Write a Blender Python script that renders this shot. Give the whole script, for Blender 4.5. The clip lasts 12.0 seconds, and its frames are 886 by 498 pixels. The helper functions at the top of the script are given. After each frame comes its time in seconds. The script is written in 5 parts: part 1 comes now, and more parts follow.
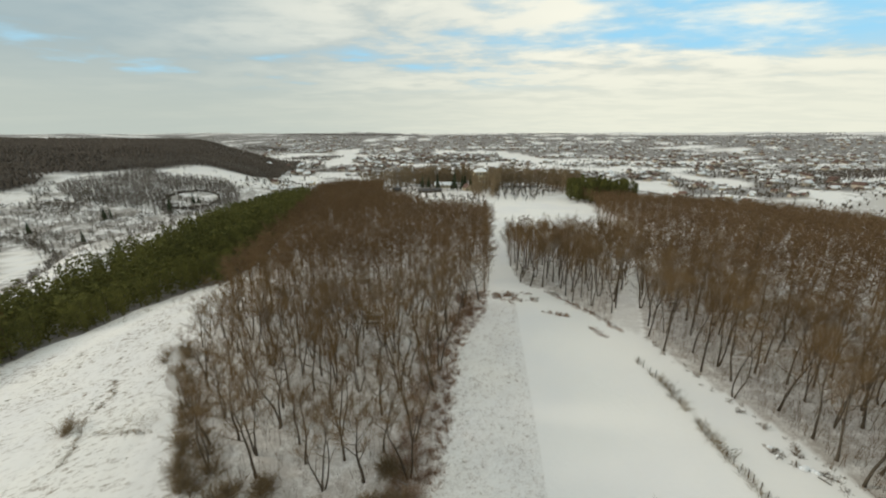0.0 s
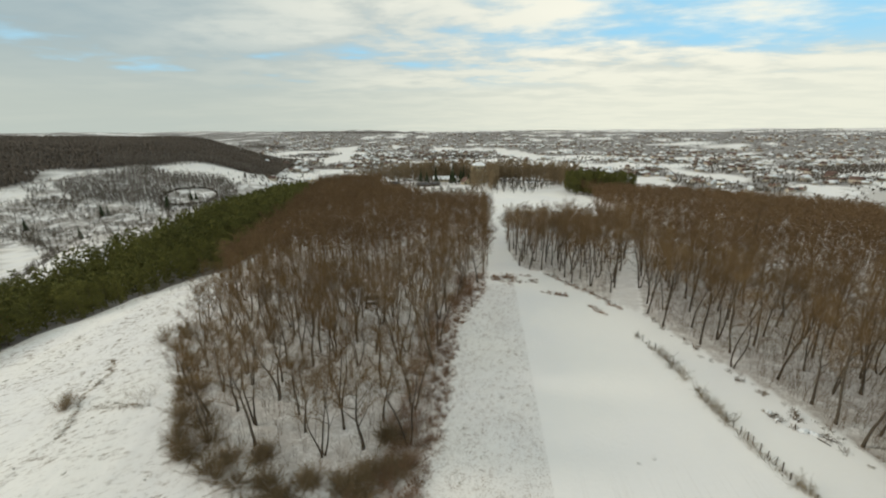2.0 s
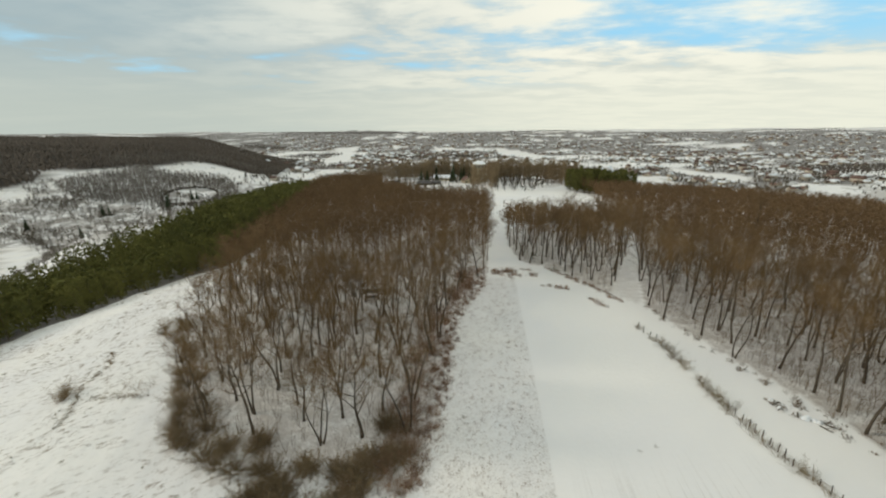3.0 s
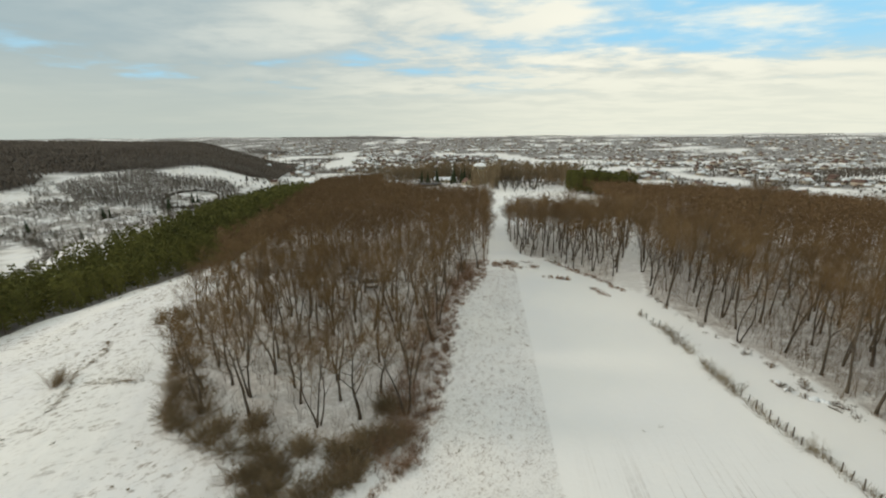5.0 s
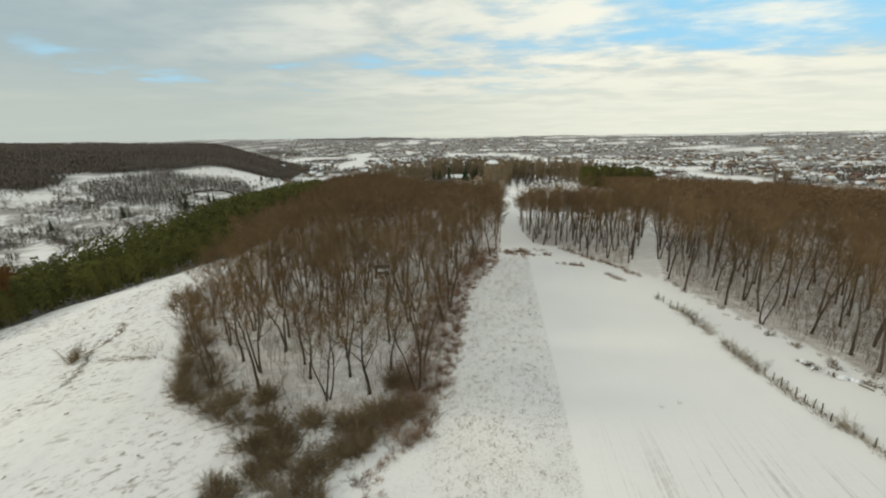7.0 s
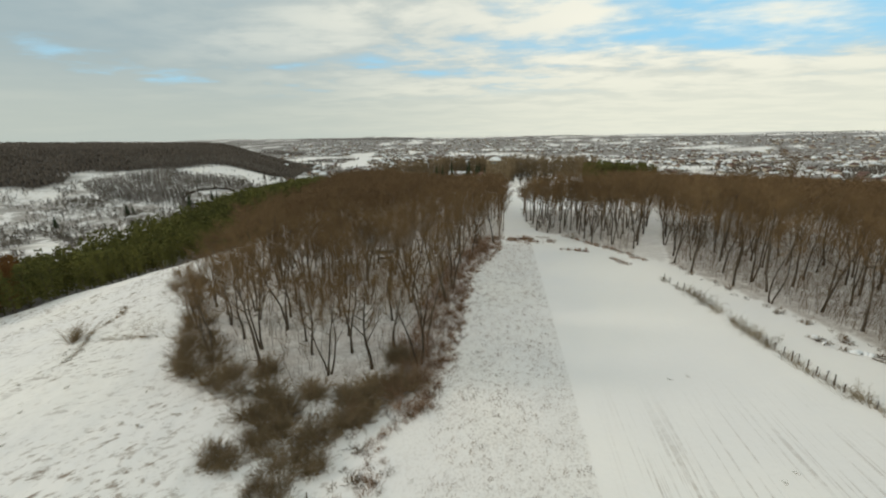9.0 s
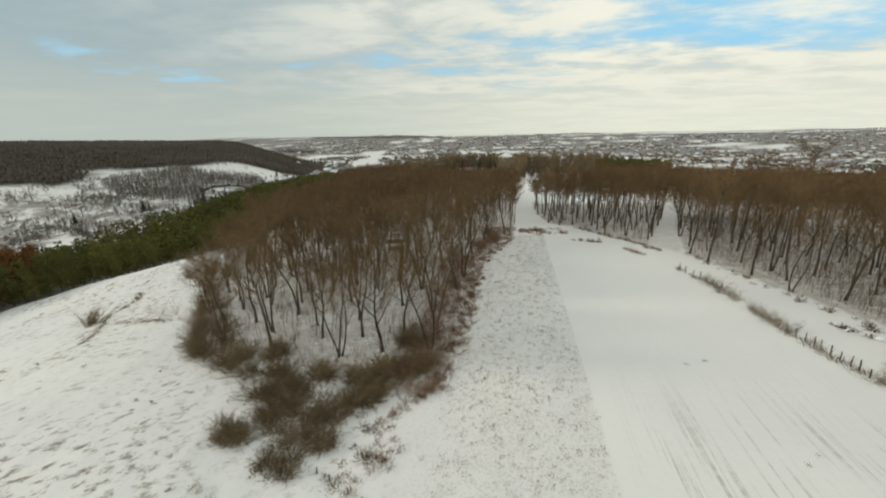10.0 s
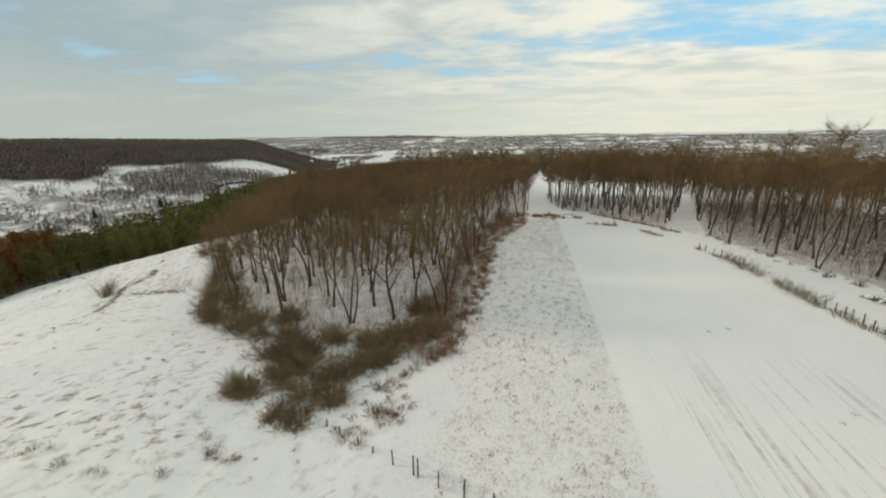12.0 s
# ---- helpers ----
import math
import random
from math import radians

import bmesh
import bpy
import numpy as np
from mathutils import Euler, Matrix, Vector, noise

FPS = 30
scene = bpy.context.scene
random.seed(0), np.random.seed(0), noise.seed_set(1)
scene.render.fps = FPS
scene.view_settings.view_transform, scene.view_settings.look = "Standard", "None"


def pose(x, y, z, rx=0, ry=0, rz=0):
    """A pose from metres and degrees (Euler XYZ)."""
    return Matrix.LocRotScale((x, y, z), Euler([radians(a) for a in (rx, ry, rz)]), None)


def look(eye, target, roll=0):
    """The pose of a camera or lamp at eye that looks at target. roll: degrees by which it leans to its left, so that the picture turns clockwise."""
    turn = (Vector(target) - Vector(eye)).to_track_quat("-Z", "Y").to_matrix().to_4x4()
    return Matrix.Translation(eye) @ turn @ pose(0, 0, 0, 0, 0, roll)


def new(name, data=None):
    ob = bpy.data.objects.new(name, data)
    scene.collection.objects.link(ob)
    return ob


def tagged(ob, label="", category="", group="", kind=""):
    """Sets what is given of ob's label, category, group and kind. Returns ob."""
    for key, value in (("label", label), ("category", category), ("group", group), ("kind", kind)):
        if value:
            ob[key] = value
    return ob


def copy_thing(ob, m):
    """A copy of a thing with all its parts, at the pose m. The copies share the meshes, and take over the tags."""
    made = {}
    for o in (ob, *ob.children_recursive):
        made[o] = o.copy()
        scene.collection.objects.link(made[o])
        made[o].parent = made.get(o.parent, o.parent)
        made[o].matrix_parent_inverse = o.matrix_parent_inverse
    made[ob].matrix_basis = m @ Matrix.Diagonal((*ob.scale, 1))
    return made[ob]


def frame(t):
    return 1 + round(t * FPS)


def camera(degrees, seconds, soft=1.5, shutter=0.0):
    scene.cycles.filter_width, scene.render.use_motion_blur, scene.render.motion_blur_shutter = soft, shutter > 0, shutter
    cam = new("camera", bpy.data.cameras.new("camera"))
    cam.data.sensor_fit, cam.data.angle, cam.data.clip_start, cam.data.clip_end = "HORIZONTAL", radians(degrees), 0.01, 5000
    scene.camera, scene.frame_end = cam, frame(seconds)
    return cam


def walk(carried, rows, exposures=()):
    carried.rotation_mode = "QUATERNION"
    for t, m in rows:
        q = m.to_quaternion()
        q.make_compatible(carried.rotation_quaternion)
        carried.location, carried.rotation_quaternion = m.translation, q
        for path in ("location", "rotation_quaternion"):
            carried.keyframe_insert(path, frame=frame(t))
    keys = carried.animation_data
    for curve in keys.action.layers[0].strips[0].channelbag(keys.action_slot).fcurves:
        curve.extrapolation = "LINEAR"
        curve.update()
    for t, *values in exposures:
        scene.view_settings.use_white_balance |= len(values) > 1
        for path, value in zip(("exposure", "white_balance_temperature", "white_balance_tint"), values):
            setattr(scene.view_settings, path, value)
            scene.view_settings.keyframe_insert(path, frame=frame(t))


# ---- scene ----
cam = camera(96.4, 12.0, soft=2.05)
PATH = [
    (0, (0.299, -0.363, 38.389), (0.291, 1.554, 37.821), -0.2),
    (0.5, (0.268, -0.693, 37.43), (0.264, 1.223, 36.856), -0.2),
    (1, (0.206, -0.895, 36.496), (0.204, 1.019, 35.918), -0.3),
    (1.5, (0.19, -1.094, 35.604), (0.189, 0.82, 35.022), -0.3),
    (2, (0.237, -1.292, 34.735), (0.236, 0.623, 34.157), -0.4),
    (2.5, (0.371, -1.344, 33.92), (0.369, 0.57, 33.342), -0.5),
    (3, (0.416, -1.466, 33.162), (0.411, 0.449, 32.586), -0.5),
    (5, (0.512, -1.666, 29.995), (0.504, 0.256, 29.444), -0.5),
    (5.5, (0.514, -1.609, 29.232), (0.505, 0.314, 28.68), -0.5),
    (6, (0.552, -1.639, 28.362), (0.528, 0.284, 27.812), -0.6),
    (6.5, (0.569, -1.685, 27.58), (0.522, 0.237, 27.029), -0.8),
    (7, (0.589, -1.775, 26.734), (0.521, 0.148, 26.188), -0.9),
    (9, (0.468, -1.958, 23.657), (0.387, -0.036, 23.112), -0.9),
    (9.5, (0.381, -2.008, 22.813), (0.272, -0.088, 22.263), -0.9),
    (10, (0.312, -2.086, 21.894), (0.18, -0.168, 21.342), -1.0),
    (10.5, (0.223, -2.243, 20.855), (0.063, -0.326, 20.309), -1.0),
    (11, (0.164, -2.296, 19.918), (-0.002, -0.379, 19.374), -1.0),
    (11.5, (0.124, -2.251, 18.982), (-0.054, -0.335, 18.435), -0.9),
    (12, (0.004, -2.383, 18.183), (-0.182, -0.469, 17.634), -0.8),
]
walk(cam, [(t, look(eye, target, roll)) for t, eye, target, roll in PATH], [(0, 0.0), (7, 0.0), (9, -0.05), (12, -0.07)])

# ------------------------------------------------------------------ light
SUN_AZ, SUN_EL = -84.0, 20.0          # degrees from +y towards +x, and above the horizon
world = bpy.data.worlds.new("winter_sky")
scene.world = world
world.use_nodes = True
scene.view_settings.exposure = 0.0


def sky_nodes():
    nt = world.node_tree
    nt.nodes.clear()
    N, L = nt.nodes.new, nt.links.new
    out, bg = N("ShaderNodeOutputWorld"), N("ShaderNodeBackground")
    sky = N("ShaderNodeTexSky")
    sky.sky_type, sky.sun_disc = "NISHITA", False
    sky.sun_elevation, sky.sun_rotation = radians(SUN_EL), radians(SUN_AZ)
    sky.air_density, sky.dust_density = 1.0, 1.0

    def maths(op, a, b=None, c=None):
        n = N("ShaderNodeMath")
        n.operation = op
        for i, v in enumerate((a, b, c)):
            if v is None:
                continue
            if isinstance(v, (int, float)):
                n.inputs[i].default_value = v
            else:
                L(v, n.inputs[i])
        return n.outputs[0]

    def mix(f, a, b):
        n = N("ShaderNodeMix")
        n.data_type = "RGBA"
        for i, v in ((0, f), (6, a), (7, b)):
            if isinstance(v, tuple):
                n.inputs[i].default_value = (*v, 1)
            elif isinstance(v, float):
                n.inputs[i].default_value = v
            else:
                L(v, n.inputs[i])
        return n.outputs[2]

    def ramp(v, a, b):
        n = N("ShaderNodeMapRange")
        n.interpolation_type = "SMOOTHSTEP"
        L(v, n.inputs[0])
        n.inputs[1].default_value, n.inputs[2].default_value = a, b
        return n.outputs[0]

    co = N("ShaderNodeTexCoord")
    sep = N("ShaderNodeSeparateXYZ")
    L(co.outputs["Generated"], sep.inputs[0])
    x, y, z = sep.outputs
    up = maths("ADD", maths("MAXIMUM", z, 0.0), 0.09)
    flat = N("ShaderNodeCombineXYZ")
    L(maths("DIVIDE", x, up), flat.inputs[0])
    L(maths("DIVIDE", y, up), flat.inputs[1])

    def cloud(scale, detail, shift, rough=0.55, stretch=(1, 1, 1), bend=0.0):
        m, n = N("ShaderNodeMapping"), N("ShaderNodeTexNoise")
        L(flat.outputs[0], m.inputs[0])
        m.inputs["Location"].default_value = shift
        m.inputs["Rotation"].default_value = (0, 0, radians(-8))
        m.inputs["Scale"].default_value = stretch
        L(m.outputs[0], n.inputs["Vector"])
        n.inputs["Scale"].default_value, n.inputs["Detail"].default_value = scale, detail
        n.inputs["Roughness"].default_value, n.inputs["Distortion"].default_value = rough, bend
        return n.outputs["Fac"]

    big = cloud(0.42, 3, CLOUD_SHIFT, 0.5, (0.8, 1.3, 1))
    puffs = cloud(1.35, 6, (3.1, 1.7, 0), 0.55, (0.85, 1.2, 1), 0.3)
    streak = cloud(0.9, 7, (7.3, 2.2, 0), 0.5, (0.5, 1.8, 1))
    fluff = cloud(3.0, 7, (1.2, 5.7, 0), 0.6, (0.9, 1.15, 1), 0.2)
    cover = maths("ADD", maths("MULTIPLY", maths("SUBTRACT", fluff, 0.5), 0.22), maths("MULTIPLY", big, 0.55))
    cover = maths("ADD", cover, maths("ADD", maths("MULTIPLY", puffs, 0.45), maths("MULTIPLY", streak, 0.15)))
    # the cloud sheet breaks up high on the sunless side
    thin = maths("MULTIPLY", ramp(x, -0.05, 0.45), maths("MULTIPLY", ramp(z, 0.11, 0.20), ramp(z, 0.45, 0.33)))
    gap = maths("ADD", maths("POWER", maths("DIVIDE", maths("ADD", x, 0.575), 0.095), 2.0), maths("POWER", maths("DIVIDE", maths("SUBTRACT", z, 0.122), 0.024), 2.0))
    thin = maths("MAXIMUM", thin, maths("MULTIPLY", maths("MULTIPLY", ramp(gap, 1.0, 0.0), ramp(y, 0.0, 0.3)), 1.15))
    cover = maths("ADD", cover, maths("MULTIPLY", ramp(x, -0.1, -0.6), 0.06))
    cover = ramp(maths("SUBTRACT", cover, maths("MULTIPLY", thin, 0.074)), *CLOUD_EDGE)
    cover = maths("MAXIMUM", cover, maths("MULTIPLY", ramp(z, 0.17, 0.08), maths("SUBTRACT", 1.0, maths("MULTIPLY", ramp(gap, 1.0, 0.2), ramp(y, 0.0, 0.3)))))
    tone = maths("ADD", maths("MULTIPLY", puffs, 0.5), maths("ADD", maths("MULTIPLY", streak, 0.25), maths("MULTIPLY", fluff, 0.25)))
    lit = mix(ramp(tone, 0.42, 0.57), CLOUD_GREY, CLOUD_WHITE)
    side = ramp(maths("ADD", x, maths("MULTIPLY", maths("SUBTRACT", big, 0.5), 1.6)), -0.85, 0.35)
    lit = mix(maths("MULTIPLY", maths("SUBTRACT", 1.0, side), 0.92), lit, CLOUD_SHADE)
    lit = mix(maths("MULTIPLY", ramp(z, 0.20, 0.03), 0.85), lit, mix(ramp(x, -0.6, 0.5), HORIZON_DULL, HORIZON))
    blue = N("ShaderNodeVectorMath")
    blue.operation = "SCALE"
    L(sky.outputs[0], blue.inputs[0])
    blue.inputs["Scale"].default_value = 1.0
    blue_sky = mix(0.85, blue.outputs[0], (3.2, 6.6, 8.9))
    L(mix(cover, blue_sky, lit), bg.inputs[0])
    bg.inputs[1].default_value = 0.112
    L(bg.outputs[0], out.inputs[0])


CLOUD_SHIFT, CLOUD_EDGE = (0.35, 0.1, 0.0), (0.38, 0.58)
CLOUD_GREY, CLOUD_WHITE = (5.45, 5.85, 5.45), (8.5, 8.4, 7.2)
CLOUD_SHADE, HORIZON_DULL, HORIZON = (3.2, 4.15, 4.45), (4.8, 5.25, 4.7), (7.4, 7.5, 6.3)
sky_nodes()

sun_data = bpy.data.lights.new("sun", "SUN")
sun_data.energy, sun_data.angle, sun_data.color = 1.5, radians(10), (1.0, 0.90, 0.74)
sun = new("sun", sun_data)
_a, _e = radians(SUN_AZ), radians(SUN_EL)
sun.matrix_world = look((-300, 300, 400), (-300 - math.sin(_a) * math.cos(_e), 300 - math.cos(_a) * math.cos(_e), 400 - math.sin(_e)))


# ------------------------------------------------------------------ lie of the land
def step(a, b, v):
    t = np.clip((v - a) / (b - a), 0, 1)
    return t * t * (3 - 2 * t)


def waves(x, y, size, seed):
    """Smooth rolling unevenness between about -1 and 1."""
    r = np.random.RandomState(seed)
    s = 0
    for i in range(7):
        a, k, p = r.uniform(0, math.tau), r.uniform(0.6, 1.9) * math.tau / size, r.uniform(0, math.tau)
        s = s + np.sin((x * math.cos(a) + y * math.sin(a)) * k + p)
    return s / 3.6


def smax(a, b, k):
    h = np.clip(0.5 + 0.5 * (a - b) / k, 0, 1)
    return b * (1 - h) + a * h + k * h * (1 - h)


def smin(a, b, k):
    return -smax(-a, -b, k)


def land(x, y):
    """Height of the bare ground."""
    x, y = np.asarray(x, float), np.asarray(y, float)
    r = np.hypot(x, y)
    base = -80 + 6 * waves(x, y, 900, 3) * step(300, 900, r) + 102 * step(2300, 4700, r) + 9 * waves(x, y, 1500, 5) * step(1500, 3000, r)
    base = base - 8 * step(200, 900, x)
    # the ridge with the field, the woods and the manor on it
    crest = 0.25 - 0.066 * np.maximum(0, y - 95) + 0.030 * np.maximum(0, y - 270) - 0.17 * np.maximum(0, y - 430) - 0.12 * np.maximum(0, -y - 40)
    left = np.maximum(0, -6 - x - 0.6 * np.clip(y - 130, 0, 150))
    drop = 0.075 * left + 0.165 * smax(left - 48, 0 * left, 14) - 0.12 * np.clip(left - 110, 0, 60) + 0.42 * np.maximum(0, left - 172)
    drop = drop + 0.05 * np.clip(y - 80, 0, 70) * step(20, 80, -6 - x)
    right = np.maximum(0, x - 10)
    rise = 0.052 * np.minimum(right, 34) - 0.045 * np.maximum(0, right - 90) - 0.17 * np.maximum(0, right - 200)
    ridge = crest - drop + rise * step(110, 60, y) + (rise - 1.7) * (1 - step(110, 60, y)) * (right > 34)
    # the wooded hill over the valley
    s = -(x + 440) * 0.54 + (y - 786) * 0.84
    u = (x + 440) * 0.84 + (y - 786) * 0.54
    face = smin(-36 + 0.21 * s, 0.013 * s - 0.02 * u - 3, 22)
    nose = -34 - 0.34 * (u - 8) + 0.05 * s
    hill = smin(face, nose, 14) - 0.10 * np.maximum(0, s - 900)
    z = smax(smax(ridge, hill, 6), base, 14)
    near = step(260, 120, r)
    z = z + near * (0.025 * waves(x, y, 9, 11) + 0.07 * waves(x, y, 9, 11) * step(4, -20, x) + 0.22 * waves(x, y, 31, 12) * step(6, -25, x)) + (1 - near) * 0.8 * waves(x, y, 120, 13)
    # the ground sinks a little towards the old fence below the grove
    z = z - 1.8 * np.exp(-((x + 8) / 12) ** 2) * step(52, 22, y) * step(-60, -20, y)
    rough = step(2, -14, x + 0.02 * y) * near
    return z + rough * (0.12 * waves(x, y, 2.6, 14) + 0.06 * waves(x, y, 1.7, 15))


def gz(x, y):
    return float(land(x, y))


def inside(poly, x, y):
    """Which of the points lie inside a polygon."""
    x, y = np.asarray(x, float), np.asarray(y, float)
    hit = np.zeros(np.broadcast(x, y).shape, bool)
    for (x0, y0), (x1, y1) in zip(poly, poly[1:] + poly[:1]):
        if y0 != y1:
            hit ^= ((y0 > y) != (y1 > y)) & (x < (x1 - x0) * (y - y0) / (y1 - y0) + x0)
    return hit


GROVE = [(-3, 29), (-1.6, 37), (-0.8, 54), (0.6, 63), (2.4, 72), (8.0, 84), (11.6, 94), (13.6, 118), (16.6, 145), (20, 168), (23, 186), (12, 197), (-9, 216), (-31, 262), (-52, 326), (-60, 392), (-100, 418), (-122, 400), (-108, 330), (-92, 262), (-80, 200), (-73, 155), (-66, 120), (-54, 88),
         (-48, 66), (-40, 49), (-31, 37), (-19, 33)]
BLOCK = [(20.2, 98), (22.4, 93.5), (27.4, 90.4), (31.2, 79), (34, 72.5), (43, 89), (54.4, 111), (64, 134), (62, 144), (24, 147), (21.4, 128), (20.2, 112)]
RIDE = [(34, 72.5), (37, 66), (46.4, 88), (58, 111), (72, 142), (64, 134), (54.4, 111), (43, 89)]
EAST = [(44, 20), (44.6, 32), (43.6, 38), (41.6, 46), (40.2, 52), (38.8, 58), (37.4, 65.5), (46.4, 88), (58, 111), (72, 142), (80, 200), (98, 255), (104, 300), (140, 300), (215, 240), (250, 160), (270, 70), (250, 0), (70, 0)]
PINES = [(-118, 30), (-110, 60), (-110, 88), (-108, 96), (-103, 102), (-103, 113), (-105, 124), (-101, 131), (-93, 135), (-80, 135), (-75, 150), (-83, 200), (-93, 262), (-105, 330), (-135, 380), (-165, 330),
         (-175, 200), (-178, 120), (-176, 60), (-166, 30)]
HILLWOOD = [(-760, 560), (-700, 585), (-662, 592), (-645, 625), (-672, 677), (-628, 706), (-562, 752), (-516, 812), (-440, 822), (-400, 834), (-392, 905), (-398, 960), (-430, 1060), (-470, 1200), (-520, 1420), (-620, 1260), (-850, 1120), (-1100, 960), (-1500, 900), (-1500, 700), (-900, 480)]
HILLBACK = [(-520, 1420), (-530, 1560), (-750, 1760), (-1050, 1660), (-1400, 1250), (-1500, 900), (-1100, 960), (-850, 1120), (-620, 1260)]


FIELDS = [[(-660, 583), (-645, 601), (-594, 573), (-602, 547), (-616, 538)], [(-478, 403), (-475, 424), (-391, 368), (-372, 334), (-388, 321)], [(402, 1029), (560, 1012), (459, 763), (300, 660)],
          [(-695, 2603), (-589, 2884), (-356, 1567), (-395, 1321)], [(320, 2504), (449, 2277), (515, 1876), (337, 1489), (280, 1969)], [(-385, 2859), (-215, 2700), (-291, 2399)], [(-65, 2671), (111, 2477), (-24, 2249)],
          [(709, 1259), (742, 953), (666, 869), (629, 1086)], [(1603, 2519), (1796, 2408), (1656, 2255), (1535, 2381)]]
SLOPE = [(564, 729), (734, 781), (943, 856), (960, 700), (737, 600), (500, 580)]


def in_fields(x, y):
    hit = np.zeros(np.broadcast(x, y).shape, bool)
    for poly in FIELDS:
        hit |= inside(poly, x, y)
    return hit


def scatter(poly, gap, seed, limit=20000):
    """Random places inside a polygon, no two nearer than gap."""
    r = random.Random(seed)
    xs, ys = [p[0] for p in poly], [p[1] for p in poly]
    cells, found = {}, []
    area = (max(xs) - min(xs)) * (max(ys) - min(ys))
    n = int(area / gap ** 2 * 5)
    px = [r.uniform(min(xs), max(xs)) for _ in range(n)]
    py = [r.uniform(min(ys), max(ys)) for _ in range(n)]
    ok = inside(poly, px, py)
    for x, y, good in zip(px, py, ok):
        if not good:
            continue
        i, j = int(x // gap), int(y // gap)
        if any((x - a) ** 2 + (y - b) ** 2 < gap * gap for di in (-1, 0, 1) for dj in (-1, 0, 1) for a, b in cells.get((i + di, j + dj), ())):
            continue
        cells.setdefault((i, j), []).append((x, y))
        found.append((x, y))
        if len(found) >= limit:
            break
    return found


# ------------------------------------------------------------------ materials
def shader(name):
    m = bpy.data.materials.new(name)
    m.use_nodes = True
    nt = m.node_tree
    return m, nt, nt.nodes["Principled BSDF"]


def noise_node(nt, scale, detail=4, rough=0.55, vec=None):
    n = nt.nodes.new("ShaderNodeTexNoise")
    n.inputs["Scale"].default_value, n.inputs["Detail"].default_value, n.inputs["Roughness"].default_value = scale, detail, rough
    if vec is not None:
        nt.links.new(vec, n.inputs["Vector"])
    return n.outputs["Fac"]


def place(nt):
    return nt.nodes.new("ShaderNodeNewGeometry").outputs["Position"]


def mapr(nt, v, a, b, c=0.0, d=1.0):
    n = nt.nodes.new("ShaderNodeMapRange")
    n.interpolation_type = "SMOOTHSTEP"
    nt.links.new(v, n.inputs[0])
    for i, k in enumerate((a, b, c, d)):
        n.inputs[i + 1].default_value = k
    return n.outputs[0]


def calc(nt, op, a, b):
    n = nt.nodes.new("ShaderNodeMath")
    n.operation = op
    for i, v in enumerate((a, b)):
        if isinstance(v, (int, float)):
            n.inputs[i].default_value = v
        else:
            nt.links.new(v, n.inputs[i])
    return n.outputs[0]


def blend(nt, f, a, b):
    n = nt.nodes.new("ShaderNodeMix")
    n.data_type = "RGBA"
    for i, v in ((0, f), (6, a), (7, b)):
        if isinstance(v, tuple):
            n.inputs[i].default_value = (*v, 1)
        elif isinstance(v, (int, float)):
            n.inputs[i].default_value = v
        else:
            nt.links.new(v, n.inputs[i])
    return n.outputs[2]


def bump(nt, bsdf, height, strength, distance):
    n = nt.nodes.new("ShaderNodeBump")
    nt.links.new(height, n.inputs["Height"])
    n.inputs["Strength"].default_value, n.inputs["Distance"].default_value = strength, distance
    nt.links.new(n.outputs[0], bsdf.inputs["Normal"])


def surface(name, dark, light, scale=6.0, rough=0.85, relief=0.01, each=0.35, island=False, metal=0.0):
    """A two-toned surface with grain, blotches, fine relief and a little difference from piece to piece."""
    m, nt, b = shader(name)
    p = place(nt)
    g = noise_node(nt, scale, 5, 0.6, p)
    blot = noise_node(nt, scale * 0.13, 3, 0.5, p)
    f = calc(nt, "ADD", calc(nt, "MULTIPLY", g, 0.6), calc(nt, "MULTIPLY", blot, 0.4))
    if island:
        rnd = nt.nodes.new("ShaderNodeNewGeometry").outputs["Random Per Island"]
    else:
        rnd = nt.nodes.new("ShaderNodeObjectInfo").outputs["Random"]
    f = calc(nt, "ADD", mapr(nt, f, 0.3, 0.7), calc(nt, "MULTIPLY", calc(nt, "SUBTRACT", rnd, 0.5), each * 2))
    n = nt.nodes.new("ShaderNodeClamp")
    nt.links.new(f, n.inputs[0])
    nt.links.new(blend(nt, n.outputs[0], dark, light), b.inputs["Base Color"])
    b.inputs["Roughness"].default_value, b.inputs["Metallic"].default_value = rough, metal
    b.inputs["Specular IOR Level"].default_value = 0.25
    if relief:
        bump(nt, b, g, 0.5, relief)
    return m


